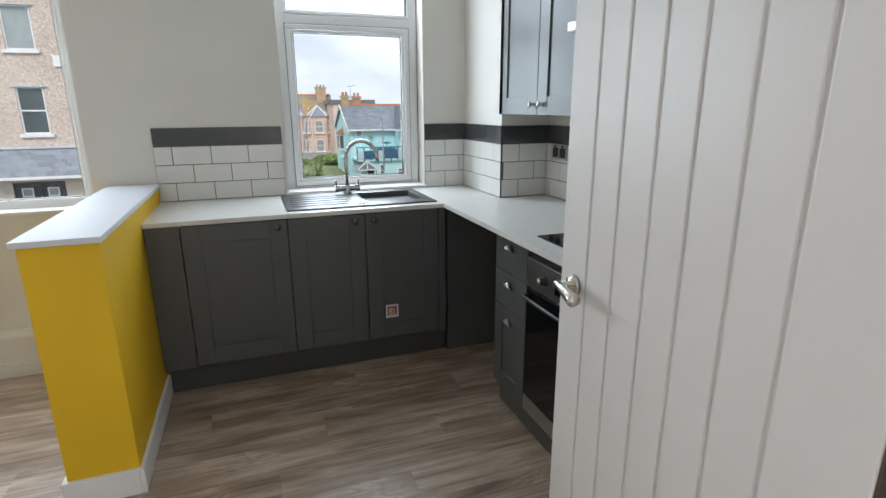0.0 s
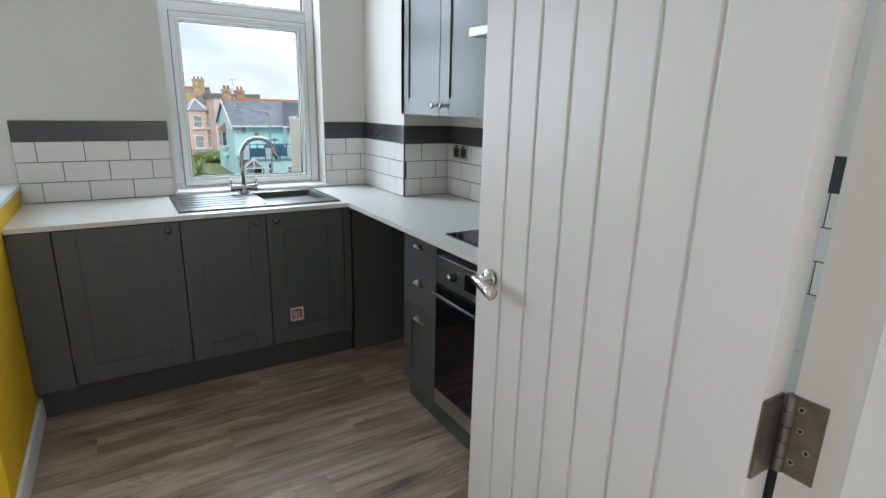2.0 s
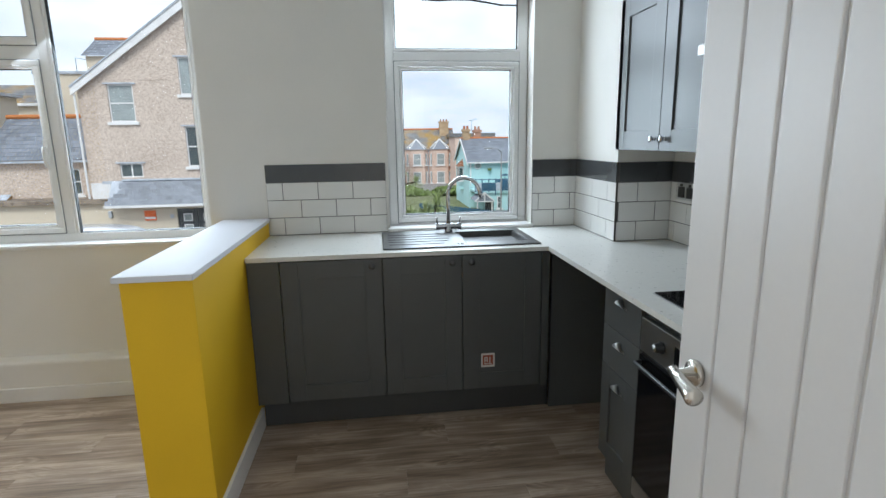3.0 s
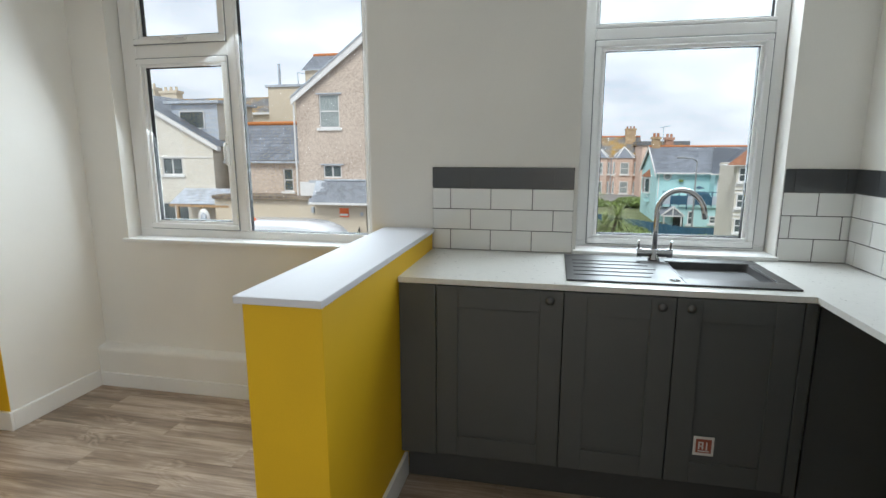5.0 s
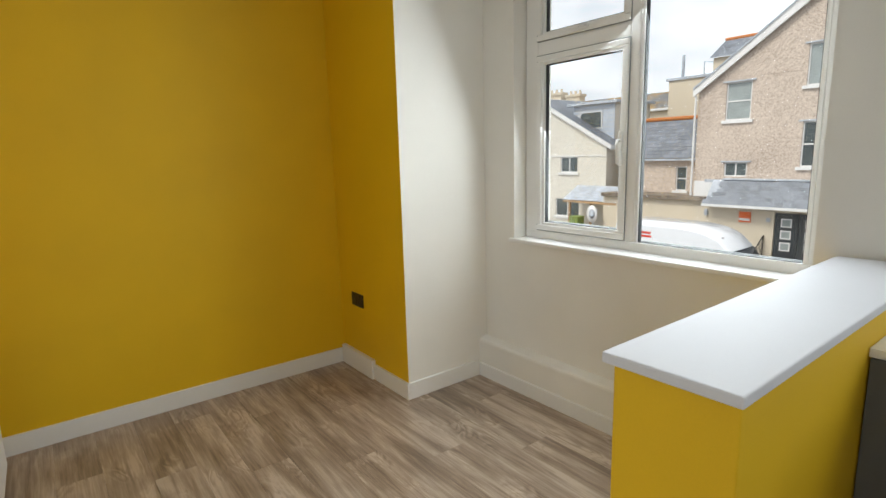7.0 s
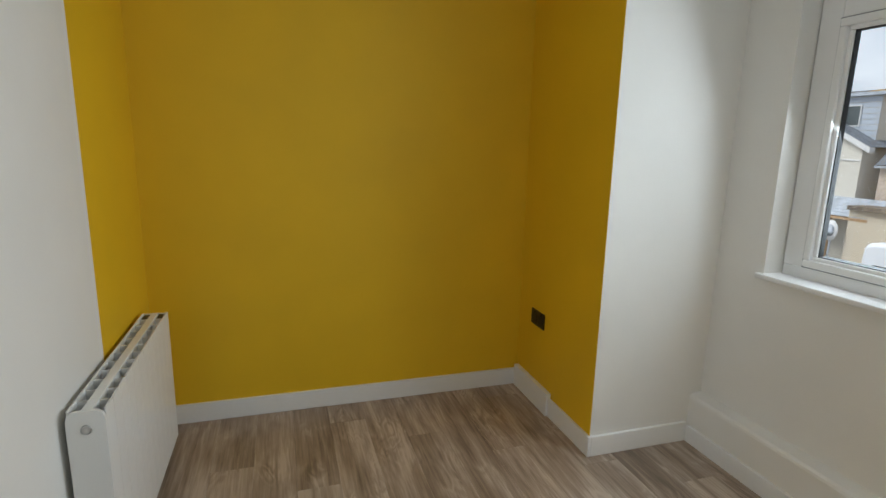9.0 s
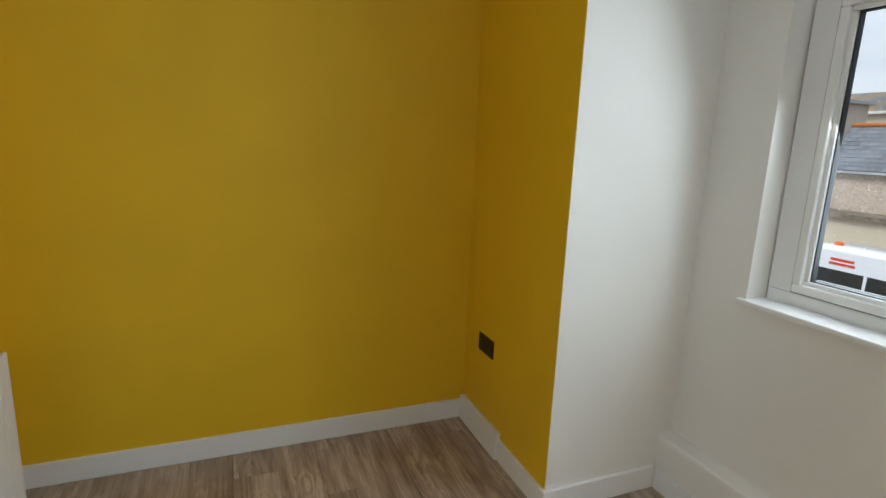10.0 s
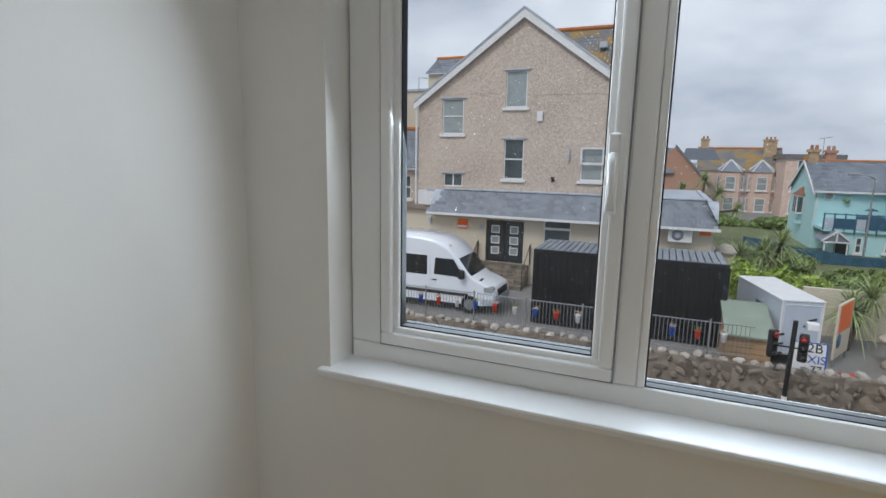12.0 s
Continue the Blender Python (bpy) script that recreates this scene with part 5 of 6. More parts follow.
bucket_mats = [RED, TRIM, BLUE]
for i in range(17):
    bx = -9.9 + i * 0.64
    m = bucket_mats[i % 3]
    bk = thing("bucket", ("red", "white", "blue")[i % 3] + " plastic planter hanging on the railings", "planter", (bx, 17.62, -3.36), "planters along the railings")
    part("pot", lathe([(0.06, 0.02), (0.08, 0.24), (0.09, 0.26), (0.075, 0.26), (0.055, 0.06), (0, 0.06)], Matrix.Identity(4), 12), m, bk)
    part("hook", sweep([(0, 0.075, 0.25), (0, 0.10, 0.36), (0, 0.13, 0.34)], 0.008, 6), GALV, bk)
    rr = random.Random(i)
    vv, ff = [], []
    for _ in range(24):
        c = Vector((rr.uniform(-0.1, 0.1), rr.uniform(-0.08, 0.08), 0.26 + rr.uniform(0, 0.11)))
        d1, d2 = Vector((rr.uniform(-1, 1), rr.uniform(-1, 1), rr.uniform(-1, 1))).normalized() * 0.035, Vector((rr.uniform(-1, 1), rr.uniform(-1, 1), rr.uniform(-1, 1))).normalized() * 0.02
        k = len(vv)
        vv += [c - d1, c + d2, c + d1, c - d2]
        ff.append((k, k + 1, k + 2, k + 3))
    obj_from("plant", vv, ff, LEAF if i % 2 else BRICK, bk)

rubble = thing("stone_wall", "dark rubble retaining wall with pale capping stones", "wall", (0, 17.55, ROAD), kind="structure")
part("core", box(-30, 14, -0.16, 0.16, 0, 0.95), WALLSTONE, rubble, "dark mortar core")
stone_meshes, dark_stones = [], []
for s in range(6):
    rs = random.Random(40 + s)
    bm = bmesh.new()
    bmesh.ops.create_icosphere(bm, subdivisions=1, radius=0.5)
    for v in bm.verts:
        v.co = v.co * rs.uniform(0.82, 1.15)
        v.co.x *= 1.25
    me = bpy.data.meshes.new("stone")
    bm.to_mesh(me)
    bm.free()
    me.materials.append(STONE)
    stone_meshes.append(me)
    dark = me.copy()
    dark.materials.clear()
    dark.materials.append(STONE_DARK)
    dark_stones.append(dark)
rs = random.Random(8)


def stone(x, y, z, sx, sy, sz, kinds=None):
    o = new("stone", (kinds or stone_meshes)[rs.randrange(6)])
    o.parent = rubble
    o.matrix_local = Matrix.Translation((x, y, z)) @ Euler((rs.uniform(-0.3, 0.3), rs.uniform(-0.3, 0.3), rs.uniform(0, 6.28))).to_matrix().to_4x4() @ Matrix.Diagonal((sx, sy, sz, 1))


sx = -11.0
while sx < 8.5:
    w = rs.uniform(0.18, 0.34)
    stone(sx + w / 2, rs.uniform(-0.08, 0.08), 0.96 + rs.uniform(-0.03, 0.04), w, rs.uniform(0.2, 0.3), rs.uniform(0.16, 0.26))
    sx += w + rs.uniform(0.0, 0.12)
for r in range(4):
    sx = -4.5
    while sx < 8.5:
        w = rs.uniform(0.22, 0.5)
        stone(sx + w / 2, -0.15, 0.12 + r * 0.22 + rs.uniform(-0.04, 0.04), w * 0.95, 0.14, rs.uniform(0.16, 0.26), dark_stones)
        sx += w + rs.uniform(0.0, 0.1)

# ---- yard clutter on the right ----
shed = thing("shed", "low timber store with a sloping green-grey felt roof", "shed", (0.5, 18.25, YARD))
for k in range(6):
    part("board", box(0, 1.08, 0, 0.03, 0.03 + k * 0.165, 0.185 + k * 0.165, 0.006), TIMBER, shed, "tan timber board")
part("side", prism([(0.03, 0), (1.75, 0), (1.75, 1.48), (0.03, 1.02)], 0.0, 0.04, "x"), TIMBER, shed)
part("side", prism([(0.03, 0), (1.75, 0), (1.75, 1.48), (0.03, 1.02)], 1.04, 1.08, "x"), TIMBER, shed)
part("roof", prism([(-0.12, 1.0), (1.85, 1.53), (1.85, 1.58), (-0.12, 1.05)], -0.08, 1.16, "x"), FELT, shed, "green-grey felt roof")
trailer = thing("box_trailer", "pale grey box trailer with a white front edge", "trailer", (1.86, 19.1, YARD))
trailer.rotation_euler = (0, 0, radians(14))
part("box", box(0, 1.10, 0, 3.1, 0.35, 1.92, 0.03), BOXGREY, trailer)
part("roof", box(-0.02, 1.12, -0.02, 3.12, 1.92, 1.97, 0.015), TRIM, trailer, "white roof edge")
for a in (0.0, 1.06):
    part("edge_trim", box(a, a + 0.04, -0.012, 0.02, 0.35, 1.92, 0.005), TRIM, trailer)
part("door_frame", ring_bm(0.06, 1.04, 0.42, 1.84, 0.02, -0.014, 0.0, 0), TRIM, trailer)
for k in range(3):
    part("badge", prism([(0.62 + k * 0.06, 1.2 + k * 0.08), (0.92, 1.24 + k * 0.09), (0.94, 1.30 + k * 0.09), (0.60 + k * 0.06, 1.25 + k * 0.08)], -0.022, -0.014), BLACK, trailer, "dark wing-like mark")
part("lettering_bar", box(-0.012, 0.0, 0.9, 1.6, 1.45, 1.56), NAVY, trailer, "dark blue lettering")
for wy in (1.3, 1.9):
    part("wheel", tube((-0.06, wy, 0.28), (0.12, wy, 0.28), 0.28, seg=16), TYRE, trailer)
    part("wheel", tube((0.98, wy, 0.28), (1.16, wy, 0.28), 0.28, seg=16), TYRE, trailer)
part("jockey_leg", tube((0.55, -0.1, 0.0), (0.55, -0.1, 0.5), 0.04, seg=8), GALV, trailer)
board = thing("taxi_board", "white and blue advertising board leaning on the wall", "sign", (2.46, 18.3, -3.66))
board.rotation_euler = (radians(-6), 0, 0)
part("panel", box(-0.40, 0.40, 0, 0.03, -0.44, 0.42, 0.004), TRIM, board)
part("blue_edge", ring_bm(-0.40, 0.40, -0.44, 0.42, 0.03, -0.006, 0.0, 0), BLUE, board)
text(board, "2B", 0.34, Matrix.Translation((0.12, -0.006, 0.25)) @ FACE_S, BLACK)
text(board, "XIS", 0.30, Matrix.Translation((0.18, -0.006, -0.05)) @ FACE_S, BLUE)
text(board, "77", 0.27, Matrix.Translation((0.18, -0.006, -0.31)) @ FACE_S, BLACK)
part("leg", tube((-0.3, 0.08, -0.64), (-0.3, 0.06, 0.3), 0.025, seg=6), GALV, board)
part("leg", tube((0.3, 0.08, -0.64), (0.3, 0.06, 0.3), 0.025, seg=6), GALV, board)
signal = thing("traffic_light", "black temporary traffic light showing red", "traffic light", (1.72, 16.9, ROAD + 0.12))
part("pole", tube((0, 0, 0), (0.03, 0, 2.3), 0.055, seg=10), BLACK, signal)
part("base_band", tube((-0.004, 0, 0.06), (0.0, 0, 0.34), 0.062, seg=10), TRIM, signal, "white band")
for hx, hy, turn in ((0.24, -0.05, -12), (-0.40, 0.05, 38)):
    head = part("head", box(-0.105, 0.105, -0.10, 0.06, 0.08, 0.79, 0.05), BLACK, signal, "black three-lens head")
    head.matrix_local = Matrix.Translation((hx, hy, 1.22)) @ Matrix.Rotation(radians(turn), 4, "Z")
    for k, mt in enumerate((BLACK, BLACK, WARNING)):
        part("lens", lathe([(0, 0), (0.075, 0), (0.08, 0.02), (0, 0.03)], Matrix.Translation((0, -0.10, 0.19 + k * 0.24)) @ Vector((0, -1, 0)).to_track_quat("Z", "Y").to_matrix().to_4x4(), 14), mt, head)
        part("visor", sweep([(-0.10, -0.14, 0.19 + k * 0.24), (-0.07, -0.24, 0.26 + k * 0.24), (0, -0.25, 0.28 + k * 0.24), (0.07, -0.24, 0.26 + k * 0.24), (0.10, -0.14, 0.19 + k * 0.24)], 0.018, 6), BLACK, head)
part("arm", sweep([(-0.34, 0.05, 1.6), (0, 0, 1.62), (0.26, -0.05, 1.6)], 0.02, 6), BLACK, signal)
part("sensor", box(0.25, 0.5, -0.15, 0.1, 2.12, 2.3, 0.03), TRIM, signal, "white detector head")
banner = thing("banner", "orange and cream advertising banner panel", "sign", (3.35, 19.6, YARD))
banner.rotation_euler = (0, 0, radians(62))
part("panel", box(0, 1.4, 0, 0.06, 0.25, 1.85, 0.01), CREAM, banner)
part("orange_print", box(0.1, 1.3, -0.008, 0.0, 1.0, 1.8), ORANGE, banner, "orange print")
part("dark_print", lathe([(0, 0), (0.22, 0), (0.2, 0.01), (0, 0.012)], Matrix.Translation((0.3, 0.0, 0.75)) @ Vector((0, -1, 0)).to_track_quat("Z", "Y").to_matrix().to_4x4(), 14), NAVY, banner)
for lx in (0.1, 1.3):
    part("leg", tube((lx, 0.03, 0), (lx, 0.03, 0.3), 0.03, seg=6), GALV, banner)
bird = thing("stone_bird_bath", "pale stone pedestal with a broad flat cap", "garden ornament", (5.0, 20.3, YARD))
part("pedestal", lathe([(0.32, 0), (0.28, 0.15), (0.16, 0.3), (0.14, 0.6), (0.3, 0.75), (0, 0.76)], Matrix.Identity(4), 14), STONE, bird)
part("cap", lathe([(0.0, 0.74), (0.42, 0.76), (0.46, 0.84), (0.40, 0.9), (0, 0.9)], Matrix.Identity(4), 14), STONE, bird)
for cx, cy, m in ((3.55, 18.9, RED), (3.9, 18.7, TRIM), (4.15, 18.55, RED)):
    br = thing("road_barrier", ("red" if m is RED else "white") + " plastic barrier piece lying on the ground", "barrier", (cx, cy, YARD))
    part("piece", box(-0.2, 0.2, -0.09, 0.09, 0.0, 0.14, 0.04), m, br)
pier = thing("gate_pier", "cream rendered pier behind the container", "pier", (1.2, 27, YARD))
part("shaft", box(-0.35, 0.35, 0, 0.6, 0, 1.9, 0.03), CREAM, pier)
part("cap", lathe([(0.45, 1.9), (0.42, 2.0), (0.2, 2.25), (0, 2.3)], Matrix.Translation((0, 0.3, 0)), 12), STONE, pier)
garden_wall = thing("garden_wall", "cream rendered garden wall behind the trailer", "wall", (0, 0, 0))
part("panel", box(3.2, 6.2, 23.0, 23.2, YARD, YARD + 1.6), CREAM, garden_wall)
FENCE_TOP = lambda k: -2.95 - 0.05 * min(k, 16)
gw = thing("garden_fence", "navy painted garden fence below the turquoise house", "fence", (0, 0, 0))
for k in range(40):
    part("panel", box(3.2 + k * 0.35, 3.53 + k * 0.35, 38 + k * 0.02, 38.06 + k * 0.02, -4.6, FENCE_TOP(k)), NAVY, gw)


# ---- planting ----
def leaf_cloud(name, blobs, n, size, material, parent, seed):
    """A crown of many small leaves round several uneven centres."""
    rr = random.Random(seed)
    vv, ff = [], []
    for (cx, cy, cz, rx, ry, rz) in blobs:
        for _ in range(n):
            d = Vector((rr.gauss(0, 1), rr.gauss(0, 1), rr.gauss(0, 1))).normalized()
            q = rr.uniform(0.55, 1.0) ** 0.5 * rr.uniform(0.8, 1.12)
            c = Vector((cx + d.x * rx * q, cy + d.y * ry * q, cz + d.z * rz * q))
            s = size * rr.uniform(0.6, 1.4)
            a = (d + Vector((rr.uniform(-1, 1), rr.uniform(-1, 1), rr.uniform(-1, 1)))).normalized()
            t = a.orthogonal().normalized()
            b3 = a.cross(t)
            k = len(vv)
            vv += [c - t * s, c + b3 * s * 0.5 + a * s * 0.15, c + t * s, c - b3 * s * 0.5 + a * s * 0.15]
            ff.append((k, k + 1, k + 2, k + 3))
    return obj_from(name, vv, ff, material, parent)


def bush(label, x, y, z, r, h, n, size, material, seed, category="bush"):
    b = thing("bush", label, category, (x, y, z))
    rr = random.Random(seed)
    for k in range(4):
        a = rr.uniform(0, 6.28)
        part("stem", tube((0, 0, 0), (math.cos(a) * r * 0.4, math.sin(a) * r * 0.4, h * 0.7), 0.05, 0.015, 7), BARK, b)
    blobs = [(rr.uniform(-0.6, 0.6) * r, rr.uniform(-0.4, 0.4) * r, h * rr.uniform(0.35, 0.75), r * rr.uniform(0.4, 0.62), r * rr.uniform(0.4, 0.6), h * rr.uniform(0.25, 0.38)) for _ in range(7)]
    leaf_cloud("crown", blobs, n, size, material, b, seed + 100)
    return b


def strap_palm(label, x, y, z, trunk, heads, length, n, seed):
    """A cabbage palm: a forked trunk with heads of long drooping strap leaves."""
    p = thing("cabbage_palm", label, "palm tree", (x, y, z))
    rr = random.Random(seed)
    for hx, hy, hz in heads:
        part("trunk", sweep([(0, 0, 0), (hx * 0.25, hy * 0.25, trunk * 0.5), (hx, hy, hz)], 0.09, 8), BARK, p)
        vv, ff = [], []
        for _ in range(n):
            az, el = rr.uniform(0, 6.28), rr.uniform(-0.5, 1.45)
            d = Vector((math.cos(az) * math.cos(el), math.sin(az) * math.cos(el), math.sin(el)))
            side = d.cross(Vector((0, 0, 1))).normalized() * 0.028 * length
            ln = length * rr.uniform(0.7, 1.1)
            pts = []
            for s in (0.0, 0.4, 0.75, 1.0):
                q = Vector((hx, hy, hz)) + d * ln * s + Vector((0, 0, -0.42 * ln * s * s))
                pts.append((q, side * (1.0 - s * 0.9)))
            for (q0, s0), (q1, s1) in zip(pts, pts[1:]):
                k = len(vv)
                vv += [q0 - s0, q0 + s0, q1 + s1, q1 - s1]
                ff.append((k, k + 1, k + 2, k + 3))
        obj_from("leaf_head", vv, ff, PALMLEAF, p)
    return p


bush("bright green shrub behind the container", 1.9, 23.6, YARD, 1.5, 2.2, 420, 0.10, LEAF_BRIGHT, 1)
bush("bright green shrub beside the trailer", 3.2, 24.4, YARD, 1.5, 1.8, 420, 0.10, LEAF_BRIGHT, 2)
bush("dark green hedge bush by the garden wall", 3.0, 31.0, YARD, 2.2, 1.7, 420, 0.14, LEAF, 3)
bush("dark green bush behind the fence", 7.2, 29.0, YARD, 1.9, 1.35, 420, 0.13, LEAF, 4)
bush("mixed green shrub in the garden", 5.9, 24.6, YARD, 1.6, 1.2, 420, 0.11, LEAF, 5)
bush("mixed green shrub in the garden", 8.2, 25.2, YARD, 1.7, 1.1, 420, 0.11, LEAF, 6)
bush("mixed green shrub in the garden", 10.6, 27.5, YARD, 2.2, 1.3, 420, 0.12, LEAF_BRIGHT, 7)
bush("clipped hedge below the brick houses", 9.5, 57.0, -4.6, 3.4, 1.2, 420, 0.2, LEAF, 8, "hedge")
bush("clipped hedge below the brick houses", 4.6, 58.0, -4.6, 3.4, 1.2, 420, 0.2, LEAF, 9, "hedge")
bush("mixed green shrub in the garden", 12.5, 33.0, -4.4, 2.4, 1.3, 420, 0.15, LEAF, 10)
strap_palm("cabbage palm with drooping strap leaves", 2.7, 28.0, YARD, 1.8, [(0, 0, 1.9), (0.7, 0.4, 2.3), (-0.8, 0.3, 1.7)], 1.5, 130, 21)
strap_palm("low cabbage palm with drooping strap leaves", 4.2, 21.6, YARD, 1.2, [(0, 0, 1.3), (0.6, 0.5, 1.6)], 1.3, 130, 22)
strap_palm("low cabbage palm with drooping strap leaves", 5.5, 19.2, YARD, 0.7, [(0, 0, 0.7), (0.5, 0.3, 0.9)], 1.25, 140, 23)
strap_palm("tall cabbage palm with several heads", 1.0, 44.0, -4.4, 4.5, [(-1.2, 0, 3.8), (0.2, 0, 4.5), (1.2, 0.2, 3.6), (0.4, 0.2, 3.0), (2.4, 0, 2.5)], 1.3, 120, 24)
structure("lawn", box(2.2, 60, 24.5, 58, -4.42, -4.28), GRASS, "rough green garden ground", "lawn")

# ---- houses further off ----
villa = thing("house", "pair of pinkish brick bay-fronted houses with lichened slate roof", "house", (0, 0, 0))
part("wall", box(2.4, 11.2, 75.0, 83, -5.0, 0.35), BRICK, villa)
slates(villa, (2.2, 74.8, 0.35), (9.3, 0, 0), (0, 3.4, 2.75), 0.5, 0.35, SLATE_OLD, seed=31)
part("gable", prism([(74.8, 0.3), (82, 0.3), (78.2, 3.1)], 2.35, 2.55, "x"), BRICK, villa)
part("ridge", tube((2.2, 78.2, 3.15), (11.5, 78.2, 3.15), 0.13, seg=8), RIDGE, villa)
chimney(villa, 3.0, 78.2, 2.6, 4.3, 0.9, 0.9)
chimney(villa, 10.1, 77.6, 1.8, 4.2, 1.3, 1.1, 3)
for bx in (5.9, 9.2):
    bay = part("bay", prism([(bx - 1.5, 75.0), (bx - 1.0, 74.3), (bx + 1.0, 74.3), (bx + 1.5, 75.0)], -5.0, 0.3, "z"), BRICK, villa, "pinkish brick bay")
    hip = bmesh.new()
    ring = [hip.verts.new(v) for v in ((bx - 1.6, 75.0, 0.3), (bx - 1.1, 74.15, 0.3), (bx + 1.1, 74.15, 0.3), (bx + 1.6, 75.0, 0.3))]
    tip = hip.verts.new((bx, 75.6, 1.7))
    for i in range(3):
        hip.faces.new((ring[i], ring[i + 1], tip))
    part("bay_roof", hip, SLATE, bay)
    for ex, ey in ((bx - 1.1, 74.15), (bx + 1.1, 74.15), (bx - 1.6, 75.0), (bx + 1.6, 75.0)):
        part("hip_line", tube((ex, ey, 0.32), (bx, 75.6, 1.74), 0.06, seg=6), TRIM, bay, "white hip line")
    for z0 in (-1.85, -4.35):
        far_window(bay, bx - 0.55, bx + 0.55, z0, z0 + 1.6, 74.2, glass=BLIND, deep=0.08, w=0.09)
        for sx in (-1.25, 1.25):
            far_window(bay, bx + sx - 0.2, bx + sx + 0.2, z0, z0 + 1.6, 74.52, glass=BLIND, deep=0.08, w=0.07)
part("downpipe", tube((7.55, 74.9, -5), (7.55, 74.9, 0.3), 0.06, seg=6), LEAD, villa)
back = thing("house", "grey slate-hung house beyond the brick pair", "house", (0, 0, 0))
part("wall", box(10.6, 15.5, 70, 76, -5, 1.9), BRICK, back)
part("roof", box(10.4, 16, 69.8, 77, 1.9, 2.4), SLATE_OLD, back)
far_window(back, 11.7, 13.2, 0.5, 1.8, 69.9, "mullion", w=0.1)
for k in range(2):
    far_window(back, 11.3, 11.9, -1.6 - k * 2.4, -0.2 - k * 2.4, 69.9, w=0.1)
pinkh = thing("house", "terracotta gable house with a slate roof", "house", (0, 0, 0))
part("wall", prism([(-2.2, -5), (2.4, -5), (2.4, -0.6), (-0.6, 2.9), (-2.2, 1.5)], 62, 68), PINK, pinkh)
slates(pinkh, (-6.5, 61.6, 0.2), (5.9, 0, 0), (0, 3.0, 2.6), 0.5, 0.35, SLATE, seed=33)
part("wing_wall", box(-6.3, -2.2, 62.0, 66.0, -5.0, 0.15), PINK, pinkh, "terracotta rendered wing")
part("wing_roof_core", prism([(61.7, 0.1), (64.6, 2.6), (67.5, 0.1)], -6.4, -0.9, "x"), SLATE, pinkh)
part("roof_edge", prism([(-0.6, 3.1), (2.7, -0.6), (2.7, -0.85), (-0.6, 2.85)], 61.8, 68), SLATE, pinkh)
part("rear_roof", prism([(0.2, 1.6), (4.2, 1.6), (3.4, 2.9), (0.6, 2.9)], 69, 72), SLATE, pinkh)
tower = thing("church_tower", "dark grey stone church tower with corner pinnacles", "tower", (0, 0, 0))
part("shaft", box(-6.4, -4.0, 100, 103, -5, 6.4), STONE_DARK, tower)
for px in (-6.15, -4.25):
    part("pinnacle", tube((px, 100.2, 6.3), (px, 100.2, 7.6), 0.3, 0.05, 6), STONE_DARK, tower)

teal = thing("house", "turquoise rendered house with a slate roof and balcony", "house", (0, 0, 0))
TX, TY0, TY1, TE, TR = 8.1, 45.0, 52.4, -0.32, 1.58
TM = (TY0 + TY1) / 2
part("gable", prism([(TY0, -4.6), (TY1, -4.6), (TY1, TE), (TM, TR), (TY0, TE)], TX, TX + 0.35, "x"), TEALPAINT, teal, "turquoise gable")
for yy0 in (TY0 - 0.35, TY1 + 0.35):
    ze = TE - 0.18
    part("bargeboard", prism([(TM, TR + 0.12), (yy0, ze + 0.06), (yy0, ze - 0.16), (TM, TR - 0.14)], TX - 0.22, TX - 0.15, "x"), TRIM, teal, "white bargeboard")
part("wall", box(TX + 0.35, 16.5, TY0, TY0 + 0.3, -4.6, TE), TEALPAINT, teal, "turquoise front wall")
part("rear_wall", box(TX + 0.35, 16.5, TY1 - 0.3, TY1, -4.6, TE), TEALPAINT, teal)
slates(teal, (TX - 0.2, TY0 - 0.3, TE - 0.1), (8.6, 0, 0), (0, TM - TY0 + 0.3, TR - TE + 0.16), 0.4, 0.3, SLATE, seed=35)
slates(teal, (TX - 0.2, TY1 + 0.3, TE - 0.1), (8.6, 0, 0), (0, TM - TY1 - 0.3, TR - TE + 0.16), 0.4, 0.3, SLATE, seed=38)
part("ridge", tube((TX - 0.2, TM, TR + 0.08), (16.5, TM, TR + 0.08), 0.09, seg=8), RIDGE, teal, "orange ridge tiles")
part("gutter", box(TX - 0.1, 12.1, TY0 - 0.42, TY0 - 0.28, TE - 0.16, TE - 0.04), TRIM, teal, "white gutter")
part("downpipe", tube((TX + 0.12, TY0 - 0.08, TE - 0.1), (TX + 0.12, TY0 - 0.08, -2.4), 0.05, seg=6), TRIM, teal, "white downpipe")
chimney(teal, 8.45, TM, 1.2, 2.45, 0.6, 0.6, 2)
chimney(teal, 9.55, TM + 0.3, 1.2, 2.4, 0.62, 0.6, 2, PINK)
part("aerial", sweep([(9.0, TM, 1.6), (9.0, TM, 3.25), (8.7, TM, 3.2), (9.5, TM, 3.35)], 0.025, 6), LEAD, teal)
# wing that comes forward, with its own hipped slate roof
part("wing_wall", box(11.95, 16.5, 43.6, 45.0, -4.6, TE), TEALPAINT, teal, "turquoise forward wing")
hipw = bmesh.new()
hp = [hipw.verts.new(v) for v in ((11.55, 43.1, TE - 0.05), (16.8, 43.1, TE - 0.05), (16.8, TM, TR), (13.0, TM, TR), (14.2, 46.0, TR - 0.15))]
for f3 in ((0, 1, 4), (0, 4, 3), (1, 2, 3, 4)):
    hipw.faces.new([hp[k] for k in f3])
bmesh.ops.solidify(hipw, geom=hipw.faces[:], thickness=0.08)
part("wing_roof", hipw, SLATE, teal, "pale slate hipped roof")
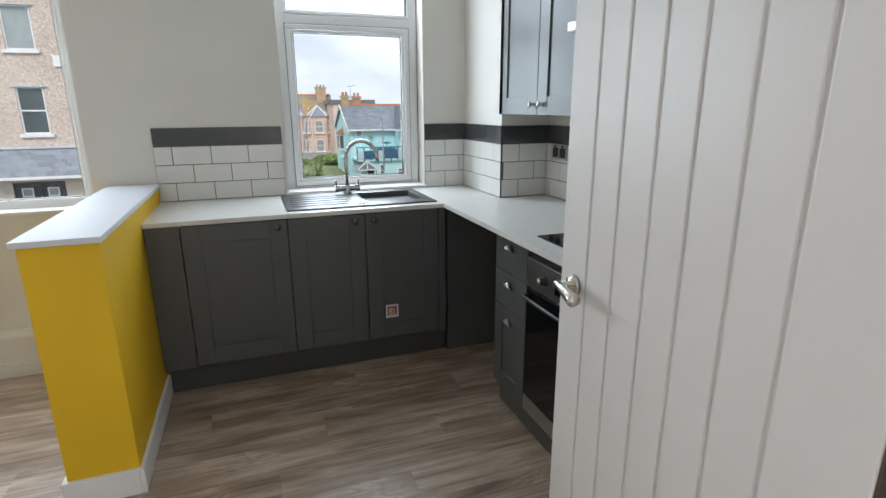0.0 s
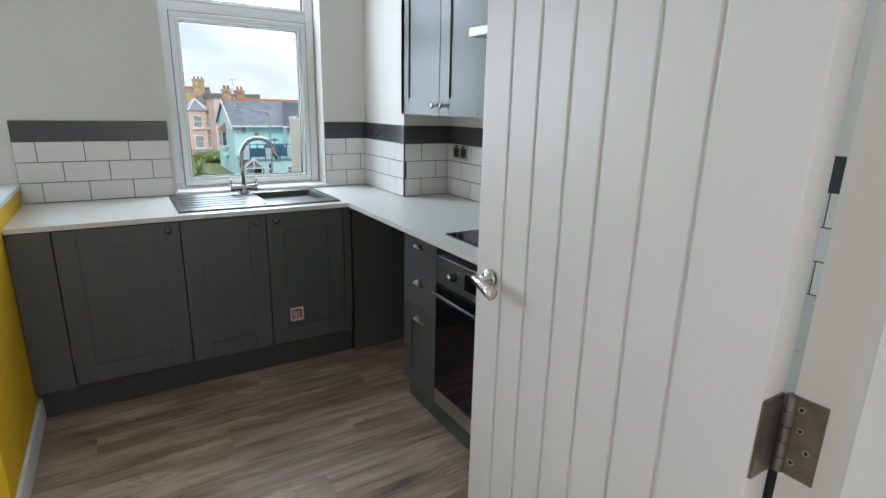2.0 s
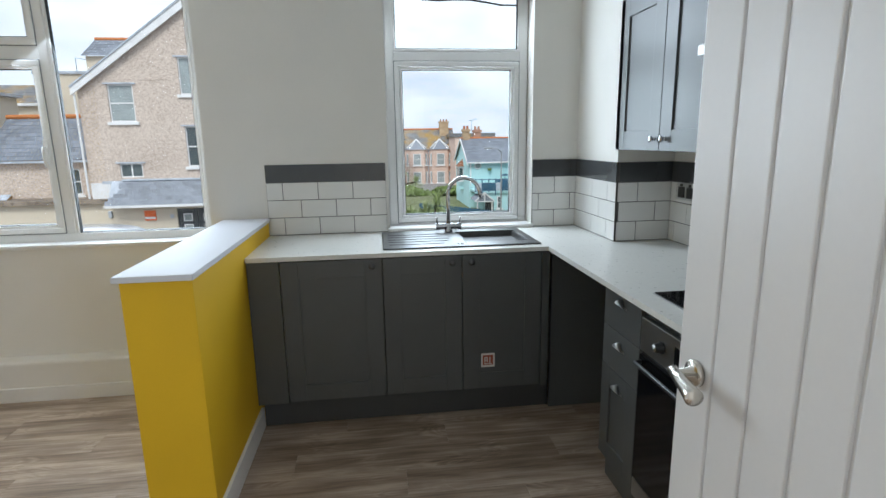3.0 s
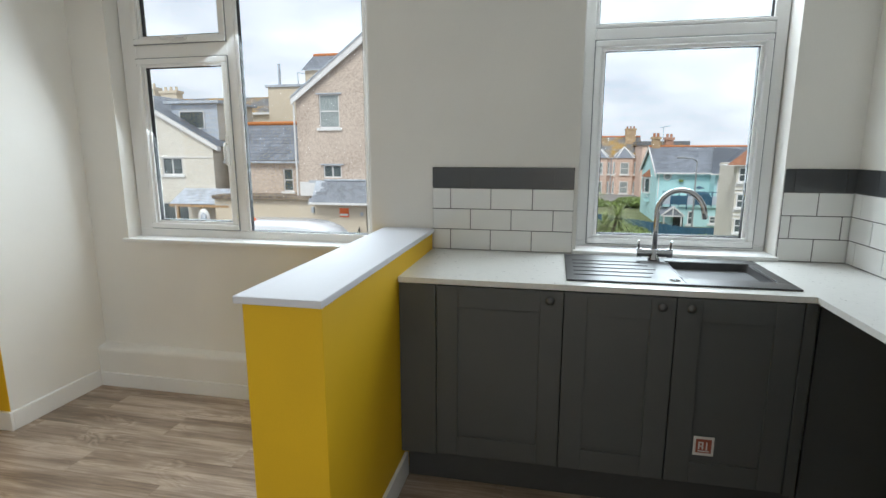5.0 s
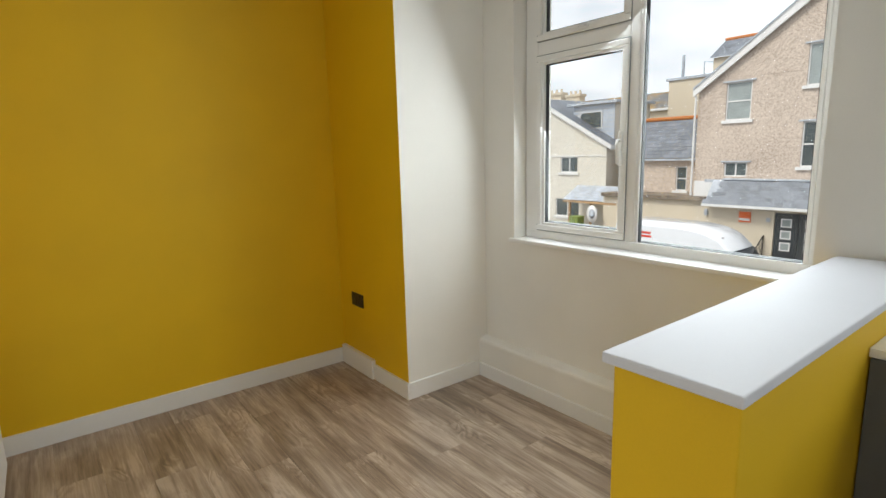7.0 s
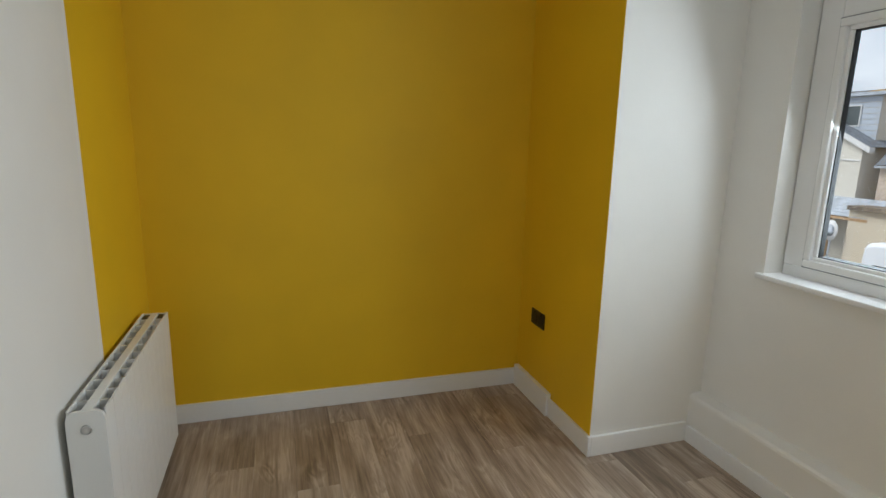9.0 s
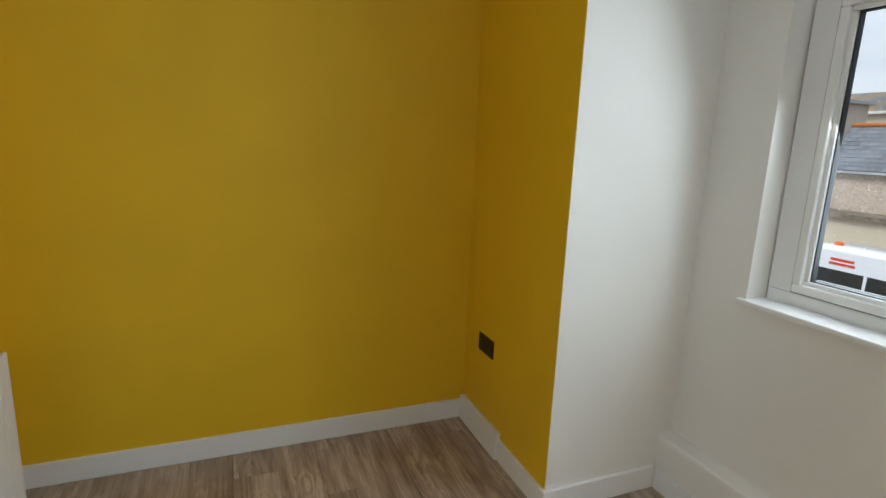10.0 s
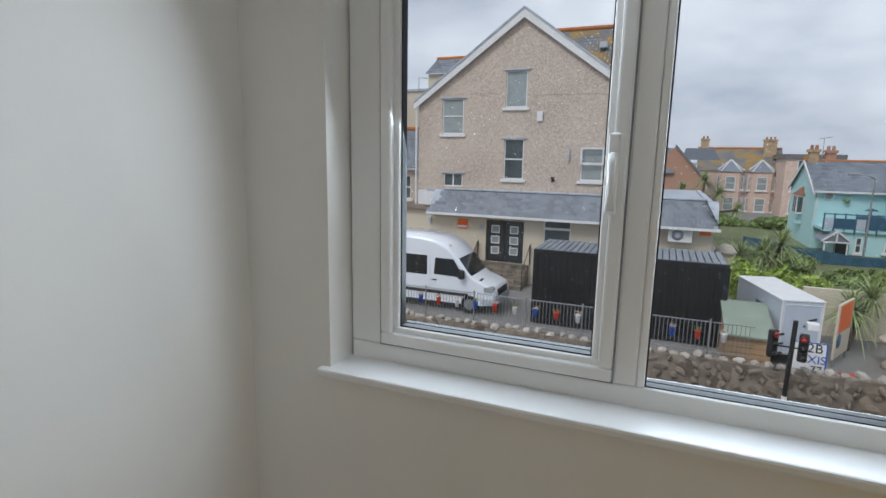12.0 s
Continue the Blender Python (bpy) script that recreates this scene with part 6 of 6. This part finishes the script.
part("wing_gutter", box(11.5, 16.8, 43.0, 43.12, TE - 0.14, TE - 0.04), TRIM, teal)
far_window(teal, 12.1, 12.6, -2.4, -0.75, 43.5, w=0.09)
far_window(teal, 13.0, 13.4, -2.3, -0.75, 43.5, w=0.08)
# oriel on the gable
oriel = part("oriel", box(TX - 0.45, TX, 47.9, 49.1, -2.25, -0.85, 0.02), TRIM, teal, "white oriel window")
part("pane", box(TX - 0.47, TX - 0.452, 48.05, 48.95, -2.1, -1.0), FARGLASS, oriel, "dark reflecting pane")
part("pane", box(TX - 0.40, TX - 0.08, 47.878, 47.896, -2.1, -1.0), FARGLASS, oriel, "dark reflecting pane")
part("glazing_bar", box(TX - 0.478, TX - 0.471, 48.46, 48.54, -2.1, -1.0), TRIM, oriel)
ob2 = bmesh.new()
op = [ob2.verts.new(v) for v in ((TX - 0.55, 47.8, -0.85), (TX - 0.55, 49.2, -0.85), (TX, 49.2, -0.85), (TX, 47.8, -0.85), (TX, 48.5, -0.2))]
for f3 in ((0, 1, 4), (1, 2, 4), (3, 0, 4), (2, 3, 4), (3, 2, 1, 0)):
    ob2.faces.new([op[k] for k in f3])
part("oriel_roof", ob2, CLAY, oriel, "small clay-tiled roof")
part("gable_ledge", box(TX - 0.4, TX, 48.0, 49.0, -2.95, -2.75), TEALPAINT, teal)
TO_SOUTH = Vector((0, -1, 0)).to_track_quat("Z", "Y").to_matrix().to_4x4()
part("round_window", lathe([(0, 0), (0.30, 0), (0.33, 0.03), (0.25, 0.05), (0, 0.05)], Matrix.Translation((8.86, TY0, -0.68)) @ TO_SOUTH, 18), TRIM, teal, "white round window")
part("round_pane", lathe([(0, 0.05), (0.22, 0.05), (0.2, 0.056), (0, 0.056)], Matrix.Translation((8.86, TY0, -0.68)) @ TO_SOUTH, 18), BLIND, teal)
part("wall_planter", lathe([(0, -0.12), (0.14, -0.1), (0.2, 0.08), (0, 0.1)], Matrix.Translation((9.85, TY0 - 0.15, -1.0)), 10), LEAF, teal, "green hanging planter")
part("balcony_slab", box(8.2, 13.6, 42.4, 45.0, -2.80, -2.62), TEALPAINT, teal)
part("lower_wall", box(8.9, 13.6, 42.6, 45.0, -4.6, -2.80), TEALPAINT, teal, "pale turquoise lower storey")
for k in range(10):
    px = 8.1 + k * 0.56
    pp = part("balcony_post", box(px, px + 0.07, 42.33, 42.40, -2.95 if k % 2 else -2.7, -1.62), NAVY, teal, "navy balcony post")
    part("balcony_rail", box(px, px + 0.56, 42.34, 42.39, -1.72, -1.66), NAVY, pp)
    part("balcony_panel", box(px + 0.07, px + 0.56, 42.355, 42.375, -2.60, -1.95), NAVY if k % 3 else BOXGREY, pp)
far_window(teal, 10.0, 10.35, -4.1, -3.1, 42.5, w=0.07)
far_window(teal, 11.5, 11.95, -4.0, -3.45, 42.5, w=0.07)
part("porch_roof", prism([(8.0, -3.35), (9.5, -3.35), (8.75, -2.72)], 41.6, 44.0), SLATE, teal, "small slate porch roof")
for a, b2 in (((8.75, -2.62), (7.95, -3.3)), ((8.75, -2.62), (9.55, -3.3))):
    part("porch_barge", prism([a, b2, (b2[0], b2[1] - 0.12), (a[0], a[1] - 0.14)], 41.5, 41.56), TRIM, teal, "white porch bargeboard")
part("porch_tie", box(8.05, 9.45, 41.5, 41.55, -3.42, -3.34), TRIM, teal)
part("porch_king_post", box(8.71, 8.79, 41.5, 41.55, -3.36, -2.75), TRIM, teal)
for px in (8.12, 9.32):
    part("porch_post", box(px, px + 0.08, 41.55, 41.63, -4.6, -3.35), TRIM, teal, "white porch post")
part("porch_door", box(9.0, 9.7, 42.52, 42.6, -4.6, -3.4), DARKDOOR, teal)
table_t = thing("patio_table", "dark patio table and umbrella base on the balcony", "furniture", (10.9, 43.6, -2.62))
part("cover", box(-0.7, 0.7, -0.4, 0.4, 0.0, 0.8, 0.1), NAVY, table_t)
part("parasol", lathe([(0.4, 1.15), (0.05, 1.3), (0, 1.3)], Matrix.Identity(4), 10), NAVY, table_t)
part("stalk", tube((0, 0, 0.8), (0, 0, 1.2), 0.03, seg=6), NAVY, table_t)
redroof = thing("house", "off-white bay-fronted house with a red tiled roof", "house", (0, 0, 0))
part("bay", prism([(11.5, 40.0), (11.25, 38.6), (13.4, 38.6), (13.9, 40.0)], -6.0, 0.45, "z"), OFFWHITE, redroof)
part("wall", box(11.7, 19, 40, 44, -6.0, 0.45), OFFWHITE, redroof)
slates(redroof, (18.0, 38.2, 0.4), (-7.5, 0, 0), (0, 3.2, 1.5), 0.35, 0.3, CLAY, seed=41, right_cut=lambda b: 1.0 - 0.36 * b)
part("soffit", box(10.5, 18, 38.2, 40.0, 0.36, 0.42), TRIM, redroof)
for z0 in (-0.70, -2.40, -4.05):
    far_window(redroof, 11.35, 11.95, z0, z0 + 0.95, 38.5, deep=0.08, w=0.08)
    far_window(redroof, 12.3, 12.95, z0, z0 + 0.95, 38.5, deep=0.08, w=0.08)
for k in range(3):
    part("render_band", box(11.18, 13.42, 38.52, 38.6, -0.95 - k * 0.25, -0.88 - k * 0.25), TRIM, redroof)
    part("render_band", box(11.18, 13.42, 38.52, 38.6, -2.65 - k * 0.25, -2.58 - k * 0.25), TRIM, redroof)
redroof.matrix_basis = Matrix.Translation((0.178, 0.727, 1.406)) @ Matrix.Scale(0.784, 4) @ Matrix.Translation((0.42, -0.727, -1.406))
lamp_post = thing("street_lamp", "slim grey street lamp in front of the turquoise house", "street lamp", (9.6, 39.5, -4.3))
part("column", tube((0, 0, 0), (0, 0, 4.9), 0.07, 0.045, 8), GALV, lamp_post)
part("arm", sweep([(0, 0, 4.9), (-0.3, 0, 5.1), (-0.9, 0, 5.15)], 0.035, 6), GALV, lamp_post)
part("lantern", box(-1.3, -0.8, -0.12, 0.12, 5.1, 5.22, 0.03), GALV, lamp_post)
cable = thing("cable", "dark cable sagging between clips on the outer wall", "cable", (0, 0, 0))
part("wire", sweep([(0.05 + i * 0.1, 3.66, 2.29 + 0.26 * (0.05 + i * 0.1 - 0.93) ** 2 + 0.02 * math.sin(i)) for i in range(19)], 0.006, 6), BLACK, cable)
for cx in (0.05, 1.85):
    part("clip", box(cx - 0.03, cx + 0.03, 3.615, 3.68, 2.29 + 0.26 * (cx - 0.93) ** 2 - 0.03, 2.29 + 0.26 * (cx - 0.93) ** 2 + 0.05), BLACK, cable)

# ---- floor planks ----
plank_floor = tagged(new("floor"), "brown-grey oak plank floor with strong figured grain", "floor", kind="structure")
PW, PL = 0.178, 1.22


def plank_mesh(length, width=PW):
    bm = box(0.0003, length - 0.0003, 0.0003, width - 0.0003, -0.010, 0.0, 0.0005, 1)
    me = bpy.data.meshes.new("plank")
    bm.to_mesh(me)
    bm.free()
    me.materials.append(OAK)
    return me


full = plank_mesh(PL)
rng = random.Random(4)
y = 0.14 - PW
row = 0
while y < 3.31:
    off = (row * 0.41 + 0.13) % 1.0 * PL
    x = -3.30 - off
    while x < 1.80:
        x0, x1 = max(x, -3.30), min(x + PL, 1.80)
        if x1 - x0 > 0.02:
            me = full if x1 - x0 > PL - 1e-6 else plank_mesh(x1 - x0)
            p = new("plank", me)
            p.parent = plank_floor
            p.location = (x0, y, rng.uniform(0, 0.0004))
        x += PL
    y += PW
    row += 1
hall = tagged(new("hall_floor"), "brown-grey oak plank floor of the hall", "floor", kind="structure")
for k in range(10):
    p = new("plank", full if k % 2 else full)
    p.parent = hall
    p.location = (-1.2 + (k % 2) * PL, 0.14 - PW * (k // 2 + 2), 0)
    q = new("plank", full)
    q.parent = hall
    q.location = (-1.2 + (k % 2) * PL, 0.14 - PW * (k // 2 + 7), 0)

# ---- splashback tiles ----
splash = tagged(new("splashback"), "white metro tiles in brick bond under a charcoal border", "tiles", kind="structure")
TW, TH, GAP = 0.2015, 0.1025, 0.0035
tile_meshes = {}


def tile(length, m, material, name):
    key = (round(length, 3), name)
    if key not in tile_meshes:
        gx = 0.0005 if name == "border_tile" else GAP / 2
        bm = box(gx, length - gx, -0.008, 0.0, GAP / 2, TH - GAP / 2, 0.0004 if name == "border_tile" else 0.0015, 1)
        me = bpy.data.meshes.new(name)
        bm.to_mesh(me)
        bm.free()
        me.materials.append(material)
        tile_meshes[key] = me
    t = new(name, tile_meshes[key])
    t.parent = splash
    t.matrix_local = m


def tile_run(length, start, place):
    """Rows of tiles along a run; start: where the joints of the first row lie; place: the frame of the run."""
    for r in range(4):
        z = 0.912 + r * TH
        shift = start + (0.0 if r % 2 == 0 else TW / 2)
        x = (shift % TW) - TW
        while x < length - 0.004:
            a0, a1 = max(0.0, x), min(length, x + TW)
            if a1 - a0 > 0.012:
                tile(a1 - a0, place @ Matrix.Translation((a0, 0, z)), BAND if r == 3 else TILE, "border_tile" if r == 3 else "tile")
            x += TW
    bed = box(0.001, length - 0.001, -0.0058, 0.0, 0.911, 0.912 + 4 * TH)
    bmesh.ops.transform(bed, matrix=place, verts=bed.verts)
    part("grout", bed, GROUT, splash, "dark grey grout")


tile_run(0.69, 0.092, Matrix.Translation((-0.417, 3.3085, 0)))
tile_run(0.275, 0.14, Matrix.Translation((1.168, 3.3085, 0)))
tile_run(0.565, 0.06, Matrix.Translation((1.4495, 3.30, 0)) @ TO_EAST)
tile_run(0.295, 0.11, Matrix.Translation((1.452, 2.744, 0)))
tile_run(2.36, 0.05, Matrix.Translation((1.7525, 2.735, 0)) @ TO_EAST)
